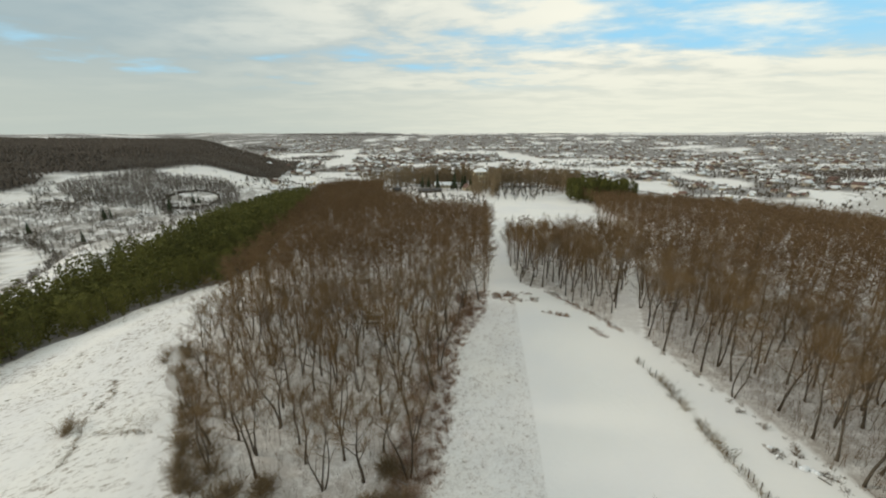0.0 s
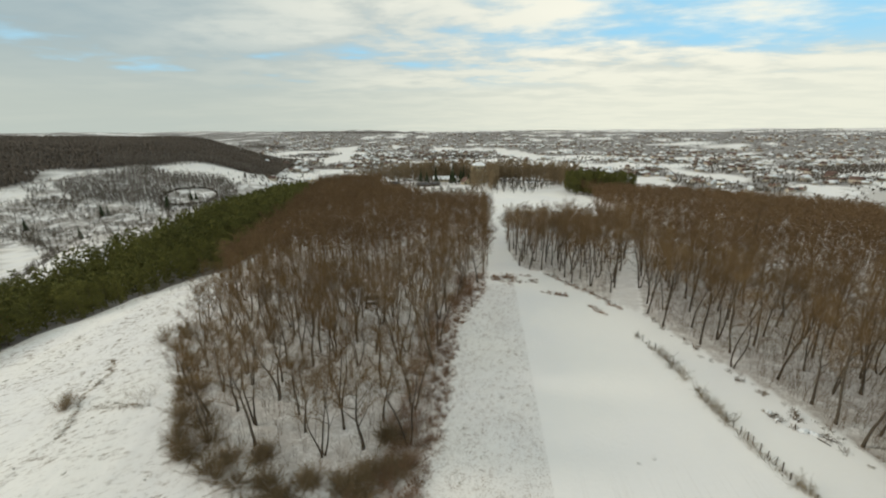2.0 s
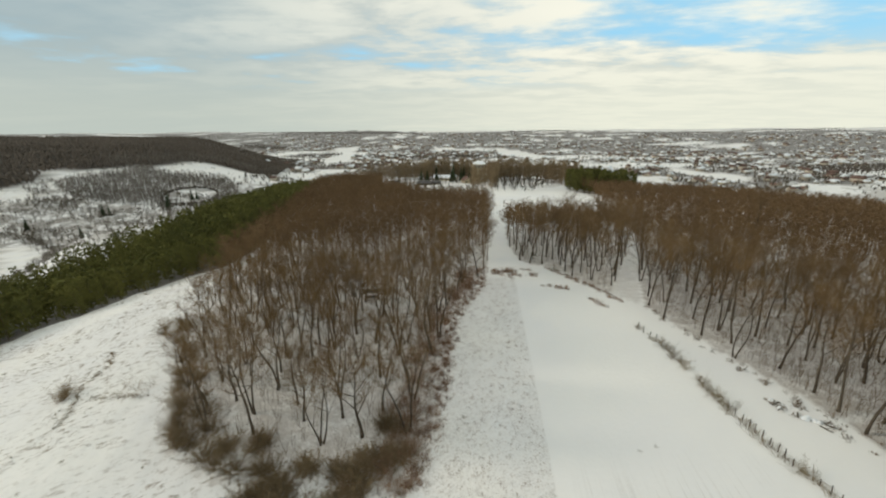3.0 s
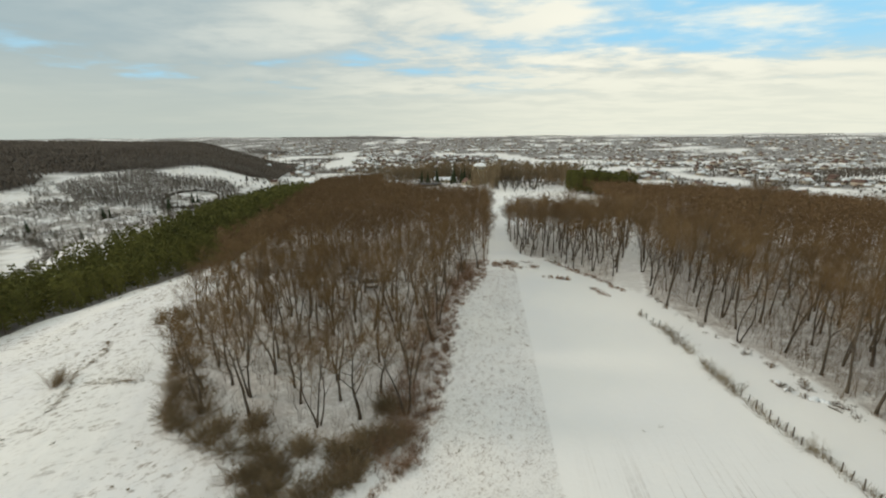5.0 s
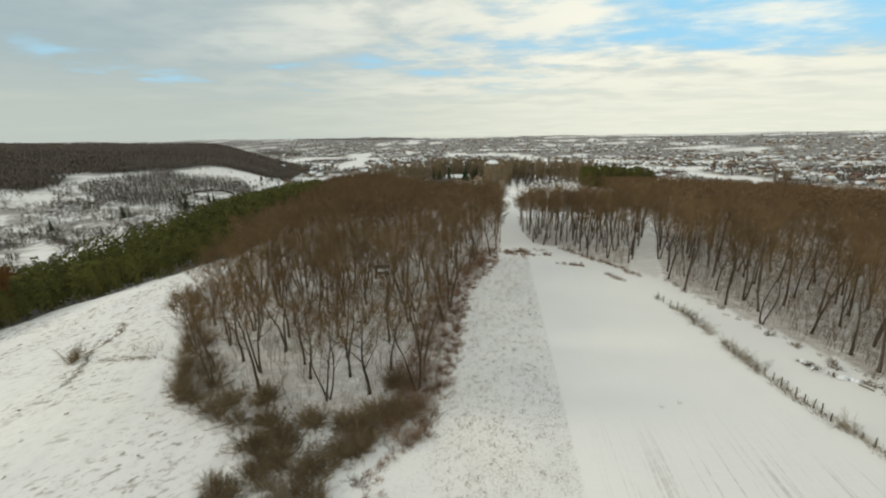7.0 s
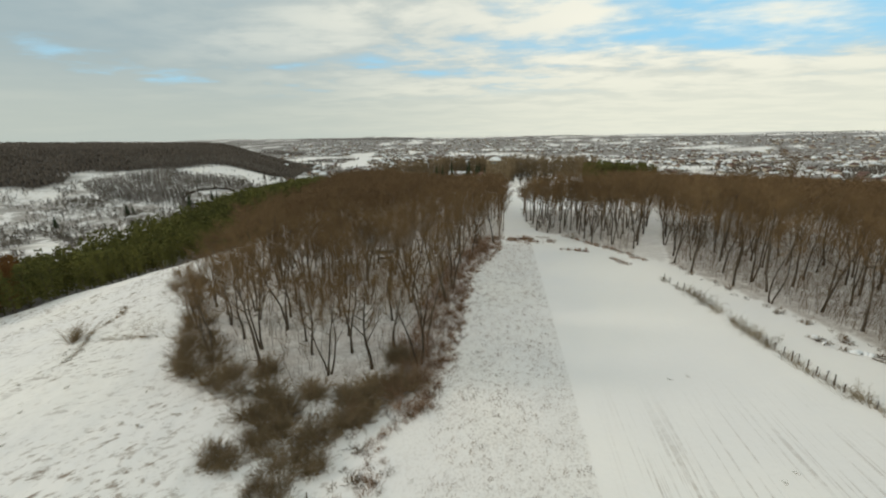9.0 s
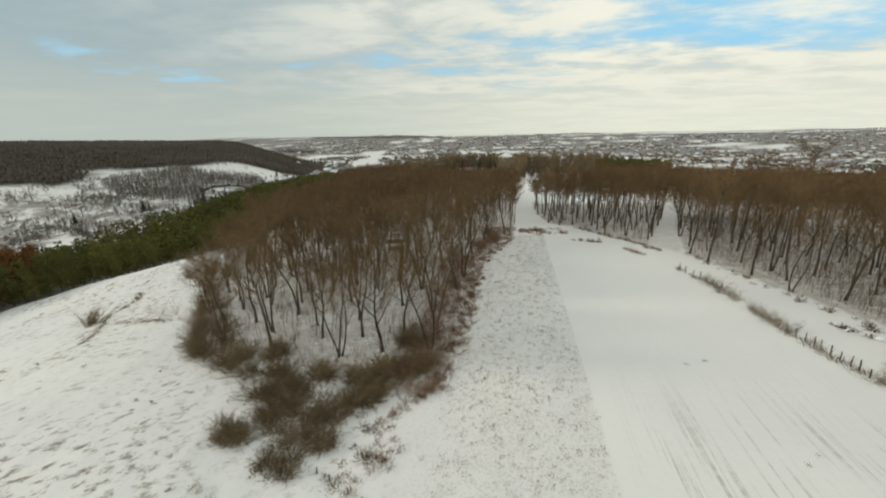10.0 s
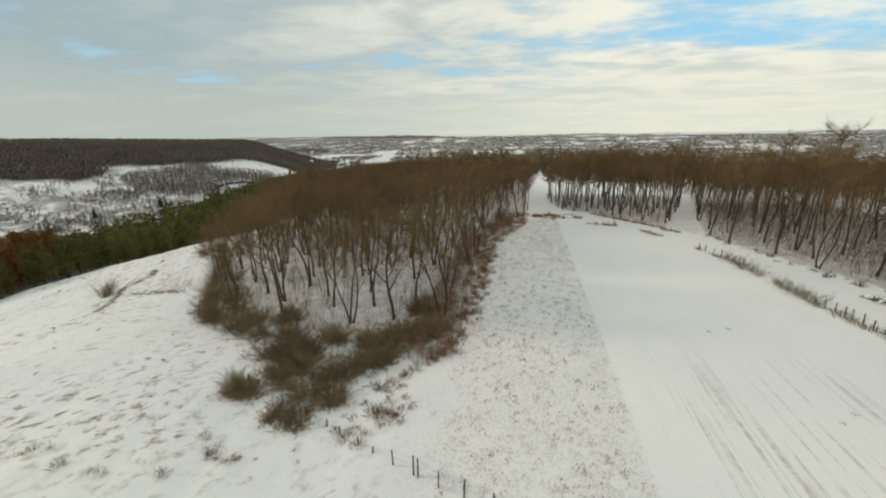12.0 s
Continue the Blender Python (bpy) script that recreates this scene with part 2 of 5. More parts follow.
def snow_ground():
    """Snow over a field, a stubble strip, pasture and woodland floor."""
    m, nt, b = shader("snow_ground")
    p = place(nt)
    sep = nt.nodes.new("ShaderNodeSeparateXYZ")
    nt.links.new(p, sep.inputs[0])
    x, y, z = sep.outputs

    def att(name):
        n = nt.nodes.new("ShaderNodeAttribute")
        n.attribute_name = name
        return n.outputs["Fac"]

    stubble, litter, pasture, furrow, scrub = (att(k) for k in ("stubble", "litter", "pasture", "furrow", "scrub"))
    town, shaded_floor = att("town"), att("shaded_floor")
    drift = noise_node(nt, 0.05, 4, 0.5, p)
    fine = noise_node(nt, 1.6, 6, 0.62, p)
    speck = noise_node(nt, 4.2, 5, 0.72, p)
    patch = noise_node(nt, 0.22, 4, 0.6, p)
    col = blend(nt, mapr(nt, drift, 0.35, 0.65), (0.800, 0.768, 0.750), (0.852, 0.812, 0.770))
    earth = blend(nt, fine, (0.125, 0.076, 0.044), (0.28, 0.195, 0.125))
    # stubble poking through
    strip = calc(nt, "SUBTRACT", calc(nt, "SUBTRACT", x, calc(nt, "MULTIPLY", y, 0.1037)), 7.98)
    strip = calc(nt, "ADD", strip, calc(nt, "MULTIPLY", calc(nt, "SUBTRACT", fine, 0.5), 0.5))
    stubble = calc(nt, "MULTIPLY", stubble, mapr(nt, strip, 0.12, -0.12))
    s = mapr(nt, calc(nt, "ADD", speck, calc(nt, "MULTIPLY", calc(nt, "SUBTRACT", patch, 0.5), 0.25)), 0.47, 0.64)
    f1 = calc(nt, "MULTIPLY", calc(nt, "ADD", calc(nt, "MULTIPLY", s, 0.25), 0.025), stubble)
    # furrows along the field
    mp = nt.nodes.new("ShaderNodeMapping")
    nt.links.new(p, mp.inputs[0])
    mp.vector_type = "TEXTURE"
    mp.inputs["Rotation"].default_value = (0, 0, radians(-7.0))
    mp.inputs["Scale"].default_value = (0.30, 16.0, 1)
    row = noise_node(nt, 1.0, 3, 0.6, mp.outputs[0])
    f2 = calc(nt, "MULTIPLY", calc(nt, "MULTIPLY", mapr(nt, row, 0.52, 0.64), mapr(nt, patch, 0.32, 0.52)), furrow)
    f2 = calc(nt, "MULTIPLY", f2, mapr(nt, fine, 0.35, 0.6, 0.12, 0.40))
    # grass through the pasture, leaves on the woodland floor
    mq = nt.nodes.new("ShaderNodeMapping")
    nt.links.new(p, mq.inputs[0])
    mq.vector_type = "TEXTURE"
    mq.inputs["Rotation"].default_value = (0, 0, radians(35))
    mq.inputs["Scale"].default_value = (1.15, 0.75, 1)
    tuft = noise_node(nt, 1.0, 6, 0.7, mq.outputs[0])
    wide = noise_node(nt, 0.55, 6, 0.68, p)
    bare = mapr(nt, noise_node(nt, 0.085, 3, 0.55, p), 0.38, 0.58)
    f3 = calc(nt, "MULTIPLY", mapr(nt, tuft, 0.50, 0.68), calc(nt, "MULTIPLY", pasture, calc(nt, "ADD", calc(nt, "MULTIPLY", bare, 0.66), 0.20)))
    leaf = calc(nt, "ADD", calc(nt, "MULTIPLY", wide, 0.6), calc(nt, "MULTIPLY", speck, 0.5))
    f4 = calc(nt, "MULTIPLY", mapr(nt, leaf, 0.36, 0.64), calc(nt, "MULTIPLY", litter, 0.8))
    far = noise_node(nt, 0.05, 9, 0.74, p)
    f5 = calc(nt, "MULTIPLY", mapr(nt, calc(nt, "ADD", far, calc(nt, "MULTIPLY", calc(nt, "SUBTRACT", town, 0.44), 0.24)), 0.45, 0.58), calc(nt, "MULTIPLY", scrub, 0.85))
    f = calc(nt, "MAXIMUM", calc(nt, "MAXIMUM", calc(nt, "MAXIMUM", f1, f2), calc(nt, "MAXIMUM", f3, f4)), f5)
    earth = blend(nt, calc(nt, "MULTIPLY", scrub, 0.9), earth, blend(nt, fine, (0.075, 0.066, 0.062), (0.17, 0.15, 0.14)))
    # hill wood and pine floor: litter brown with the trees' shade coloured in
    earth = blend(nt, shaded_floor, earth, (0.075, 0.058, 0.045))
    f = calc(nt, "MAXIMUM", f, calc(nt, "MULTIPLY", shaded_floor, mapr(nt, wide, 0.35, 0.6, 0.92, 1.0)))
    nt.links.new(blend(nt, f, col, earth), b.inputs["Base Color"])
    b.inputs["Roughness"].default_value = 0.75
    b.inputs["Specular IOR Level"].default_value = 0.2
    hgt = calc(nt, "ADD", calc(nt, "MULTIPLY", fine, 0.5), calc(nt, "MULTIPLY", f, 0.4))
    bump(nt, b, hgt, 0.8, 0.14)
    return m


SNOW = snow_ground()
BARK = surface("bark", (0.052, 0.040, 0.029), (0.135, 0.108, 0.080), 9, 0.95, 0.02)
TWIG = surface("twigs", (0.120, 0.076, 0.037), (0.230, 0.150, 0.074), 2.0, 0.95, 0, 0.3)
HILLTREES = surface("hill_wood", (0.078, 0.064, 0.052), (0.140, 0.114, 0.092), 0.1, 0.95, 0, 0.15, True)
WOODS = surface("distant_wood", (0.104, 0.064, 0.032), (0.196, 0.124, 0.062), 0.35, 0.95, 0, 0.4, True)
POLEWOOD = surface("grey_poles", (0.085, 0.072, 0.062), (0.20, 0.175, 0.15), 0.3, 0.95, 0, 0.4, True)
GREYWOOD = surface("valley_scrub", (0.070, 0.058, 0.044), (0.165, 0.138, 0.105), 0.3, 0.95, 0, 0.4, True)
NEEDLE = surface("pine_needles", (0.064, 0.068, 0.017), (0.172, 0.163, 0.042), 0.35, 0.85, 0, 0.22, True)
SPRUCE = surface("spruce_needles", (0.024, 0.034, 0.016), (0.060, 0.078, 0.034), 1.5, 0.85, 0, 0.3)
RUST = surface("russet_leaves", (0.13, 0.060, 0.016), (0.26, 0.125, 0.038), 2.0, 0.85, 0, 0.3)
GRASS = surface("dry_grass", (0.13, 0.10, 0.06), (0.30, 0.24, 0.15), 5, 0.95, 0, 0.4)
WEED = surface("dry_weeds", (0.16, 0.082, 0.040), (0.32, 0.180, 0.088), 5, 0.95, 0, 0.4)
TIMBER = surface("weathered_timber", (0.07, 0.055, 0.04), (0.19, 0.155, 0.12), 12, 0.9, 0.01)
STEEL = surface("galvanised_wire", (0.20, 0.20, 0.20), (0.34, 0.34, 0.33), 20, 0.5, 0, 0.1, False, 0.8)


# ------------------------------------------------------------------ mesh helpers
class Soup:
    """Gathers triangles and quads for one mesh."""

    def __init__(self):
        self.v, self.f = [], []

    def tube(self, pts, radii, sides=4, cap=True):
        n0 = len(self.v)
        up = Vector((0.31, 0.17, 0.93))
        for i, p in enumerate(pts):
            d = (pts[min(i + 1, len(pts) - 1)] - pts[max(i - 1, 0)])
            a = d.cross(up)
            if a.length < 1e-6:
                a = Vector((1, 0, 0))
            a.normalize()
            b = d.cross(a).normalized()
            if i == len(pts) - 1 and cap:
                self.v.append(tuple(p))
                break
            for k in range(sides):
                t = math.tau * k / sides
                self.v.append(tuple(p + (a * math.cos(t) + b * math.sin(t)) * radii[i]))
        for i in range(len(pts) - 1):
            for k in range(sides):
                p, q = n0 + i * sides + k, n0 + i * sides + (k + 1) % sides
                if i == len(pts) - 2 and cap:
                    self.f.append((p, q, n0 + (i + 1) * sides))
                else:
                    self.f.append((p, q, q + sides, p + sides))
        return self

    def cone(self, p, q, r, sides=3):
        return self.tube([p, q], [r, 0], sides)

    def sliver(self, p, q, r, spin):
        """One fine tapering twig or needle, at any turn about its length."""
        d = q - p
        a = d.cross(Vector((math.cos(spin), math.sin(spin), 0.37)))
        if a.length > 1e-6:
            a *= r / a.length
        n = len(self.v)
        self.v += [tuple(p + a), tuple(p - a), tuple(q)]
        self.f.append((n, n + 1, n + 2))
        return self

    def rooted(self, stems, at):
        """Ties the feet of several stems to one root below the ground."""
        n = len(self.v)
        self.v.append(at)
        for i in stems:
            self.f.append((n, i, i + 1))
        return self

    def box(self, x0, y0, z0, x1, y1, z1):
        n = len(self.v)
        self.v += [(x0, y0, z0), (x1, y0, z0), (x1, y1, z0), (x0, y1, z0), (x0, y0, z1), (x1, y0, z1), (x1, y1, z1), (x0, y1, z1)]
        self.f += [tuple(n + i for i in q) for q in ((3, 2, 1, 0), (4, 5, 6, 7), (0, 1, 5, 4), (1, 2, 6, 5), (2, 3, 7, 6), (3, 0, 4, 7))]
        return self

    def tris(self):
        t = []
        for f in self.f:
            for k in range(1, len(f) - 1):
                t.append((f[0], f[k], f[k + 1]))
        return np.array(self.v, np.float32), np.array(t, np.int32)


def mesh_of(name, soup, *mats):
    me = bpy.data.meshes.new(name)
    me.from_pydata(soup.v, [], soup.f)
    for m in mats:
        me.materials.append(m)
    return me


def mesh_arrays(name, v, f, *mats):
    """A mesh from an array of places and an array of triangles."""
    me = bpy.data.meshes.new(name)
    me.vertices.add(len(v))
    me.vertices.foreach_set("co", np.ascontiguousarray(v, np.float32).ravel())
    me.loops.add(f.size)
    me.loops.foreach_set("vertex_index", np.ascontiguousarray(f, np.int32).ravel())
    me.polygons.add(len(f))
    me.polygons.foreach_set("loop_start", np.arange(0, f.size, f.shape[1], dtype=np.int32))
    me.update(calc_edges=True)
    for m in mats:
        me.materials.append(m)
    return me


def part(name, soup, material, parent, label=""):
    ob = new(name, mesh_of(name, soup, material))
    ob.parent = parent
    return tagged(ob, label)


def sown(name, kinds, places, material, seed, sizes, size=None):
    """One mesh of many small growths: each of kinds is (verts, tris); places are x, y; sizes is (lowest, highest)."""
    r = np.random.RandomState(seed)
    V, F, n = [], [], 0
    pts = np.array(places, float)
    zs = land(pts[:, 0], pts[:, 1])
    which = r.randint(0, len(kinds), len(pts))
    turn, size_all, wide = r.uniform(0, math.tau, len(pts)), r.uniform(*sizes, len(pts)), r.uniform(0.85, 1.2, len(pts))
    if size:
        size_all = size_all * np.array([size(a, b) for a, b in places])
    for k, (v, f) in enumerate(kinds):
        idx = np.nonzero(which == k)[0]
        if not len(idx):
            continue
        c, s = np.cos(turn[idx]), np.sin(turn[idx])
        sx = (size_all[idx] * wide[idx])[:, None]
        X = (v[None, :, 0] * c[:, None] - v[None, :, 1] * s[:, None]) * sx + pts[idx, 0][:, None]
        Y = (v[None, :, 0] * s[:, None] + v[None, :, 1] * c[:, None]) * sx + pts[idx, 1][:, None]
        Z = v[None, :, 2] * size_all[idx][:, None] + zs[idx][:, None] - 0.15
        V.append(np.stack([X, Y, Z], -1).reshape(-1, 3))
        F.append((f[None] + (np.arange(len(idx)) * len(v))[:, None, None]).reshape(-1, 3) + n)
        n += len(idx) * len(v)
    return new(name, mesh_arrays(name, np.concatenate(V), np.concatenate(F), material))


# ------------------------------------------------------------------ ground
def spaced(lo, a, b, hi, fine, growth):
    mid = list(np.arange(a, b + fine / 2, fine))
    up, dn, s = [], [], fine
    while (up[-1] if up else b) < hi:
        s *= growth
        up.append((up[-1] if up else b) + s)
    s = fine
    while (dn[-1] if dn else a) > lo:
        s *= growth
        dn.append((dn[-1] if dn else a) - s)
    return np.array(dn[::-1] + mid + up)


def plots(x, y):
    """Above zero where the plain lies open as fields, below where it is built up or wooded."""
    return waves(x * 0.55, y, 520, 31) * 0.6 + waves(x * 0.6, y, 170, 37) * 0.5


OPEN_SLOPE = [(-600, 800), (-500, 735), (-380, 705), (-320, 760), (-300, 900), (-430, 960)]


def build_ground():
    xs, ys = spaced(-4900, -96, 58, 4900, 0.8, 1.055), spaced(-3500, 8, 104, 4900, 0.8, 1.05)
    X, Y = np.meshgrid(xs, ys)
    Z = land(X, Y)
    v = np.stack([X, Y, Z], -1).reshape(-1, 3)
    i = np.arange(len(ys) - 1)[:, None] * len(xs) + np.arange(len(xs) - 1)[None]
    f = np.stack([i, i + 1, i + 1 + len(xs), i + len(xs)], -1).reshape(-1, 4)
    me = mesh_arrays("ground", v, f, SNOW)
    me.polygons.foreach_set("use_smooth", np.ones(len(f), bool))
    x, y = v[:, 0], v[:, 1]
    d = x - 0.1037 * (y - 33) - 11.4
    woods = inside(GROVE, x, y) | inside(EAST, x, y) | inside(BLOCK, x, y) | inside(PINES, x, y)
    r = np.hypot(x, y)
    masks = dict(
        stubble=step(-7, -1, x) * step(86, 82, y),
        litter=np.maximum(woods * np.where(x > 25, 0.78, np.where(y > 85, 0.85, 0.66)), 0.35 * inside(RIDE, x, y)),
        town=0.62 - 0.62 * step(650, 1100, r) + step(650, 1100, r) * step(0.30, -0.25, plots(x, y) - 0.45 * step(1900, 2600, r) * step(4500, 4200, r)), shaded_floor=1.0 * (inside(HILLWOOD, x, y) | inside(HILLBACK, x, y)) + 0.8 * inside(PINES, x, y),
        pasture=step(-2, -8, x + 0.15 * (y - 20)) * (1 - woods) * step(250, 120, r) * (1 + 0.5 * step(45, 75, y)),
        furrow=step(0.5, 4.5, d) * step(34, 17, y) * step(36, 28, x) * step(-60, -20, y),
        scrub=step(300, 420, r) * np.where((x < -250) & (y < 1000) & (r < 1150), 0.8, 1.0) * np.where(inside(OPEN_SLOPE, x, y) | in_fields(x, y), 0.05, 1.0) * np.where(inside(SLOPE, x, y), 0.5, 1.0) * np.where((x > -200) & (r > 4150), 0.25, 1.0))
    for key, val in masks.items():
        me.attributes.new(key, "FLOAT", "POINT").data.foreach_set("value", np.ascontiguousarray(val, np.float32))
    ob = new("ground", me)
    tagged(ob, "snow-covered ridge, field and valleys with grass showing through", "ground", kind="structure")


build_ground()


TWIG_LOOSE = surface("sapling_twigs", (0.085, 0.055, 0.030), (0.19, 0.13, 0.075), 2.0, 0.95, 0, 0.4, True)


# ------------------------------------------------------------------ trees
def wander(r, p, d, length, n, bend, lift):
    """A crooked line of n pieces, and its last direction."""
    pts = [p.copy()]
    for _ in range(n):
        d = (d + Vector((r.uniform(-bend, bend), r.uniform(-bend, bend), r.uniform(-bend, bend) + lift))).normalized()
        pts.append(pts[-1] + d * (length / n))
    return pts, d


def along(pts, t):
    k = min(int(t * (len(pts) - 1)), len(pts) - 2)
    return pts[k].lerp(pts[k + 1], t * (len(pts) - 1) - k), (pts[k + 1] - pts[k]).normalized()


def bare_tree(seed, height, spread, fork, girth=1.0, stems=1, fine=36):
    """Trunk with limbs, and a crown of branches and fine twigs: two soups."""
    r = random.Random(seed)
    wood, crown = Soup(), Soup()
    base = 0.0118 * height * girth / stems ** 0.4
    limbs, feet = [], []
    for s in range(stems):
        a = s * math.tau / stems + r.random()
        tip = 0.05 if stems == 1 else 0.15
        start = Vector((math.cos(a) * 0.12 * (stems > 1), math.sin(a) * 0.12 * (stems > 1), -0.4))
        trunk, _ = wander(r, start, Vector((math.cos(a) * tip, math.sin(a) * tip, 1)), height * r.uniform(0.8, 0.92), 9, 0.13 + 0.03 * (stems > 1), 0.10)
        feet.append(len(wood.v))
        wood.tube(trunk, [base * 1.4] + [base * (1 - 0.1 * i) for i in range(1, 9)] + [0], 6)
        n = max(6, 12 // stems)
        for i in range(n):
            t = min(fork + (0.97 - fork) * ((i + r.random()) / n) ** 0.8, 0.97)
            p, d = along(trunk, t)
            b = i * 2.4 + r.uniform(-.5, .5)
            out = Vector((math.cos(b), math.sin(b), r.uniform(0.5, 1.4)))
            length = height * spread * r.uniform(0.65, 1.15) * (1.3 - 0.75 * t)
            pts, _ = wander(r, p, out.normalized(), length, 4, 0.2, 0.08)
            rad = base * (1 - 0.8 * t) * 0.55
            wood.tube(pts, [rad, rad * .75, rad * .5, rad * .3, 0], 4)
            limbs.append((pts, rad, length))
        limbs.append((trunk[-4:], base * 0.3, height * 0.30))
    if stems > 1:
        wood.rooted(feet, (0, 0, -0.6))
    per = 6 if stems < 2 else 5
    for pts, rad, length in limbs:
        for j in range(per):
            p, d = along(pts, min(0.25 + 0.74 * (j + r.random()) / per, 0.99))
            out = (d * 0.8 + Vector((r.uniform(-1, 1), r.uniform(-1, 1), r.uniform(-.2, 0.9)))).normalized()
            b, _ = wander(r, p, out, length * r.uniform(0.35, 0.65), 2, 0.25, 0.06)
            crown.tube(b, [max(rad * .3, .013), max(rad * .18, .009), 0], 3)
            for k in range(fine):
                q, e = along(b, min(0.05 + 0.94 * (k + r.random()) / fine, 0.99))
                w = (e * 0.5 + Vector((r.uniform(-1, 1), r.uniform(-1, 1), r.uniform(-.45, 1.05)))).normalized()
                crown.sliver(q, q + w * r.uniform(0.5, 1.3) * (height / 13), r.uniform(0.0055, 0.0095), r.uniform(0, 6.28))
    return wood, crown


def far_tree(seed, height=14.0, bundles=242, width=0.053):
    """A light version of a bare tree for the depth of the wood."""
    r = random.Random(seed)
    s = Soup()
    top = Vector((r.uniform(-.8, .8), r.uniform(-.8, .8), height * 0.84))
    s.tube([Vector((0, 0, -0.5)), top * 0.5, top], [0.14, 0.10, 0], 4)
    for i in range(11):
        t = 0.42 + 0.56 * (i + r.random()) / 11
        a = i * 2.4 + r.random()
        p = top * t
        q = p + Vector((math.cos(a), math.sin(a), r.uniform(.9, 1.7))) * height * 0.19 * r.uniform(.7, 1.2) * (1.3 - .6 * t)
        s.cone(p, q, 0.045)
        for k in range(bundles // 11):
            o = p.lerp(q, 0.25 + 0.75 * r.random())
            w = Vector((r.uniform(-1, 1), r.uniform(-1, 1), r.uniform(-.4, 1.0))).normalized()
            s.sliver(o, o + w * r.uniform(1.0, 2.3) * height / 14, width * r.uniform(.5, 1.2), r.uniform(0, 6.28))
    return s.tris()


def pole_tree(seed, height=13.0):
    """A thin upright tree of a young hillside wood."""
    r = random.Random(seed)
    s = Soup()
    for i in range(7):
        p = Vector((r.uniform(-1.6, 1.6), r.uniform(-1.6, 1.6), -.5))
        s.cone(p, p + Vector((r.uniform(-.8, .8), r.uniform(-.8, .8), height * r.uniform(.6, 1.05))), r.uniform(.1, .24))
    for i in range(9):
        p = Vector((r.uniform(-1.6, 1.6), r.uniform(-1.6, 1.6), height * r.uniform(.35, .7)))
        s.cone(p, p + Vector((r.uniform(-1, 1), r.uniform(-1, 1), height * .3)), r.uniform(.14, .3))
    return s.tris()


def clump_tree(seed, height=10.0, n=12, fat=0.6):
    """A far-off leafless tree as a tuft of branches."""
    r = random.Random(seed)
    s = Soup()
    s.cone(Vector((0, 0, -1)), Vector((0, 0, height * 0.8)), 0.35)
    for i in range(n):
        a = r.uniform(0, math.tau)
        p = Vector((0, 0, height * r.uniform(0.2, 0.6)))
        q = p + Vector((math.cos(a) * r.uniform(.5, 1), math.sin(a) * r.uniform(.5, 1), r.uniform(.3, 1.2))) * height * 0.34
        s.cone(p, q, fat * r.uniform(0.65, 1.35))
    return s.tris()


def pine(seed, height=16.0, clumps=44, blades=56, bulk=0.085):
    """Trunk, and a rounded crown of needle clumps."""
    r = random.Random(seed)
    wood, crown = Soup(), Soup()
    trunk, _ = wander(r, Vector((0, 0, -0.5)), Vector((0, 0, 1)), height, 5, 0.05, 0.05)
    wood.tube(trunk, [0.2, 0.17, 0.14, 0.1, 0.06, 0], 5)
    for i in range(clumps):
        t = 0.12 + 0.88 * (i + r.random()) / clumps
        p, _ = along(trunk, min(t, 0.99))
        a, out = i * 2.4 + r.random(), (max(0.0, 1.0 - ((t - 0.36) / 0.66) ** 2)) ** 0.5 * height * 0.17 * r.uniform(0.75, 1.1) + 0.3
        q = p + Vector((math.cos(a) * out, math.sin(a) * out, out * r.uniform(0.0, 0.45)))
        wood.cone(p, q, 0.04)
        for k in range(blades):
            o = p.lerp(q, r.uniform(0.3, 1.0)) + Vector((r.gauss(0, .35), r.gauss(0, .35), r.gauss(0, .25)))
            w = Vector((r.uniform(-1, 1), r.uniform(-1, 1), r.uniform(-.3, 1.2))).normalized()
            crown.sliver(o, o + w * r.uniform(0.5, 1.0) * (1 + bulk), bulk * r.uniform(0.6, 1.4), r.uniform(0, 6.28))
    return wood, crown


def both(soups):
    """Two soups as one set of arrays."""
    (v, f), (w, g) = soups[0].tris(), soups[1].tris()
    return np.concatenate([v, w]), np.concatenate([f, g + len(v)])


def spruce(seed, height=12.0):
    r = random.Random(seed)
    wood, crown = Soup(), Soup()
    wood.tube([Vector((0, 0, -0.4)), Vector((0, 0, height * 0.5)), Vector((0, 0, height))], [0.2, 0.12, 0], 6)
    for i in range(26):
        t = 0.08 + 0.92 * i / 26
        out = (1.02 - t) * height * 0.21 + 0.1
        for k in range(9):
            a = k * math.tau / 9 + i * 0.7 + r.uniform(-.2, .2)
            p = Vector((0, 0, height * t + r.uniform(-.1, .1)))
            q = p + Vector((math.cos(a), math.sin(a), -0.35)) * out * r.uniform(.8, 1.15)
            crown.cone(p, q, out * 0.16 + 0.05)
    return wood, crown


def make_tree(name, soups, label, category, group, wood_mat=BARK, crown_mat=TWIG):
    root = new(name)
    part("trunk", soups[0], wood_mat, root)
    part("crown", soups[1], crown_mat, root)
    return tagged(root, label, category, group)


def plant(masters, places, r, low, high, size=None, sink=0.1):
    """Stand masters and copies of them at the places."""
    for n, (x, y) in enumerate(places):
        s = r.uniform(low, high) * (size(x, y) if size else 1)
        m = pose(x, y, gz(x, y) - sink, r.uniform(-2, 2), r.uniform(-2, 2), r.uniform(0, 360))
        if n < len(masters):
            ob = masters[n]
            ob.matrix_basis = m
        else:
            ob = copy_thing(masters[n % len(masters)], m)
        ob.scale = (s, s, s * r.uniform(0.92, 1.08))


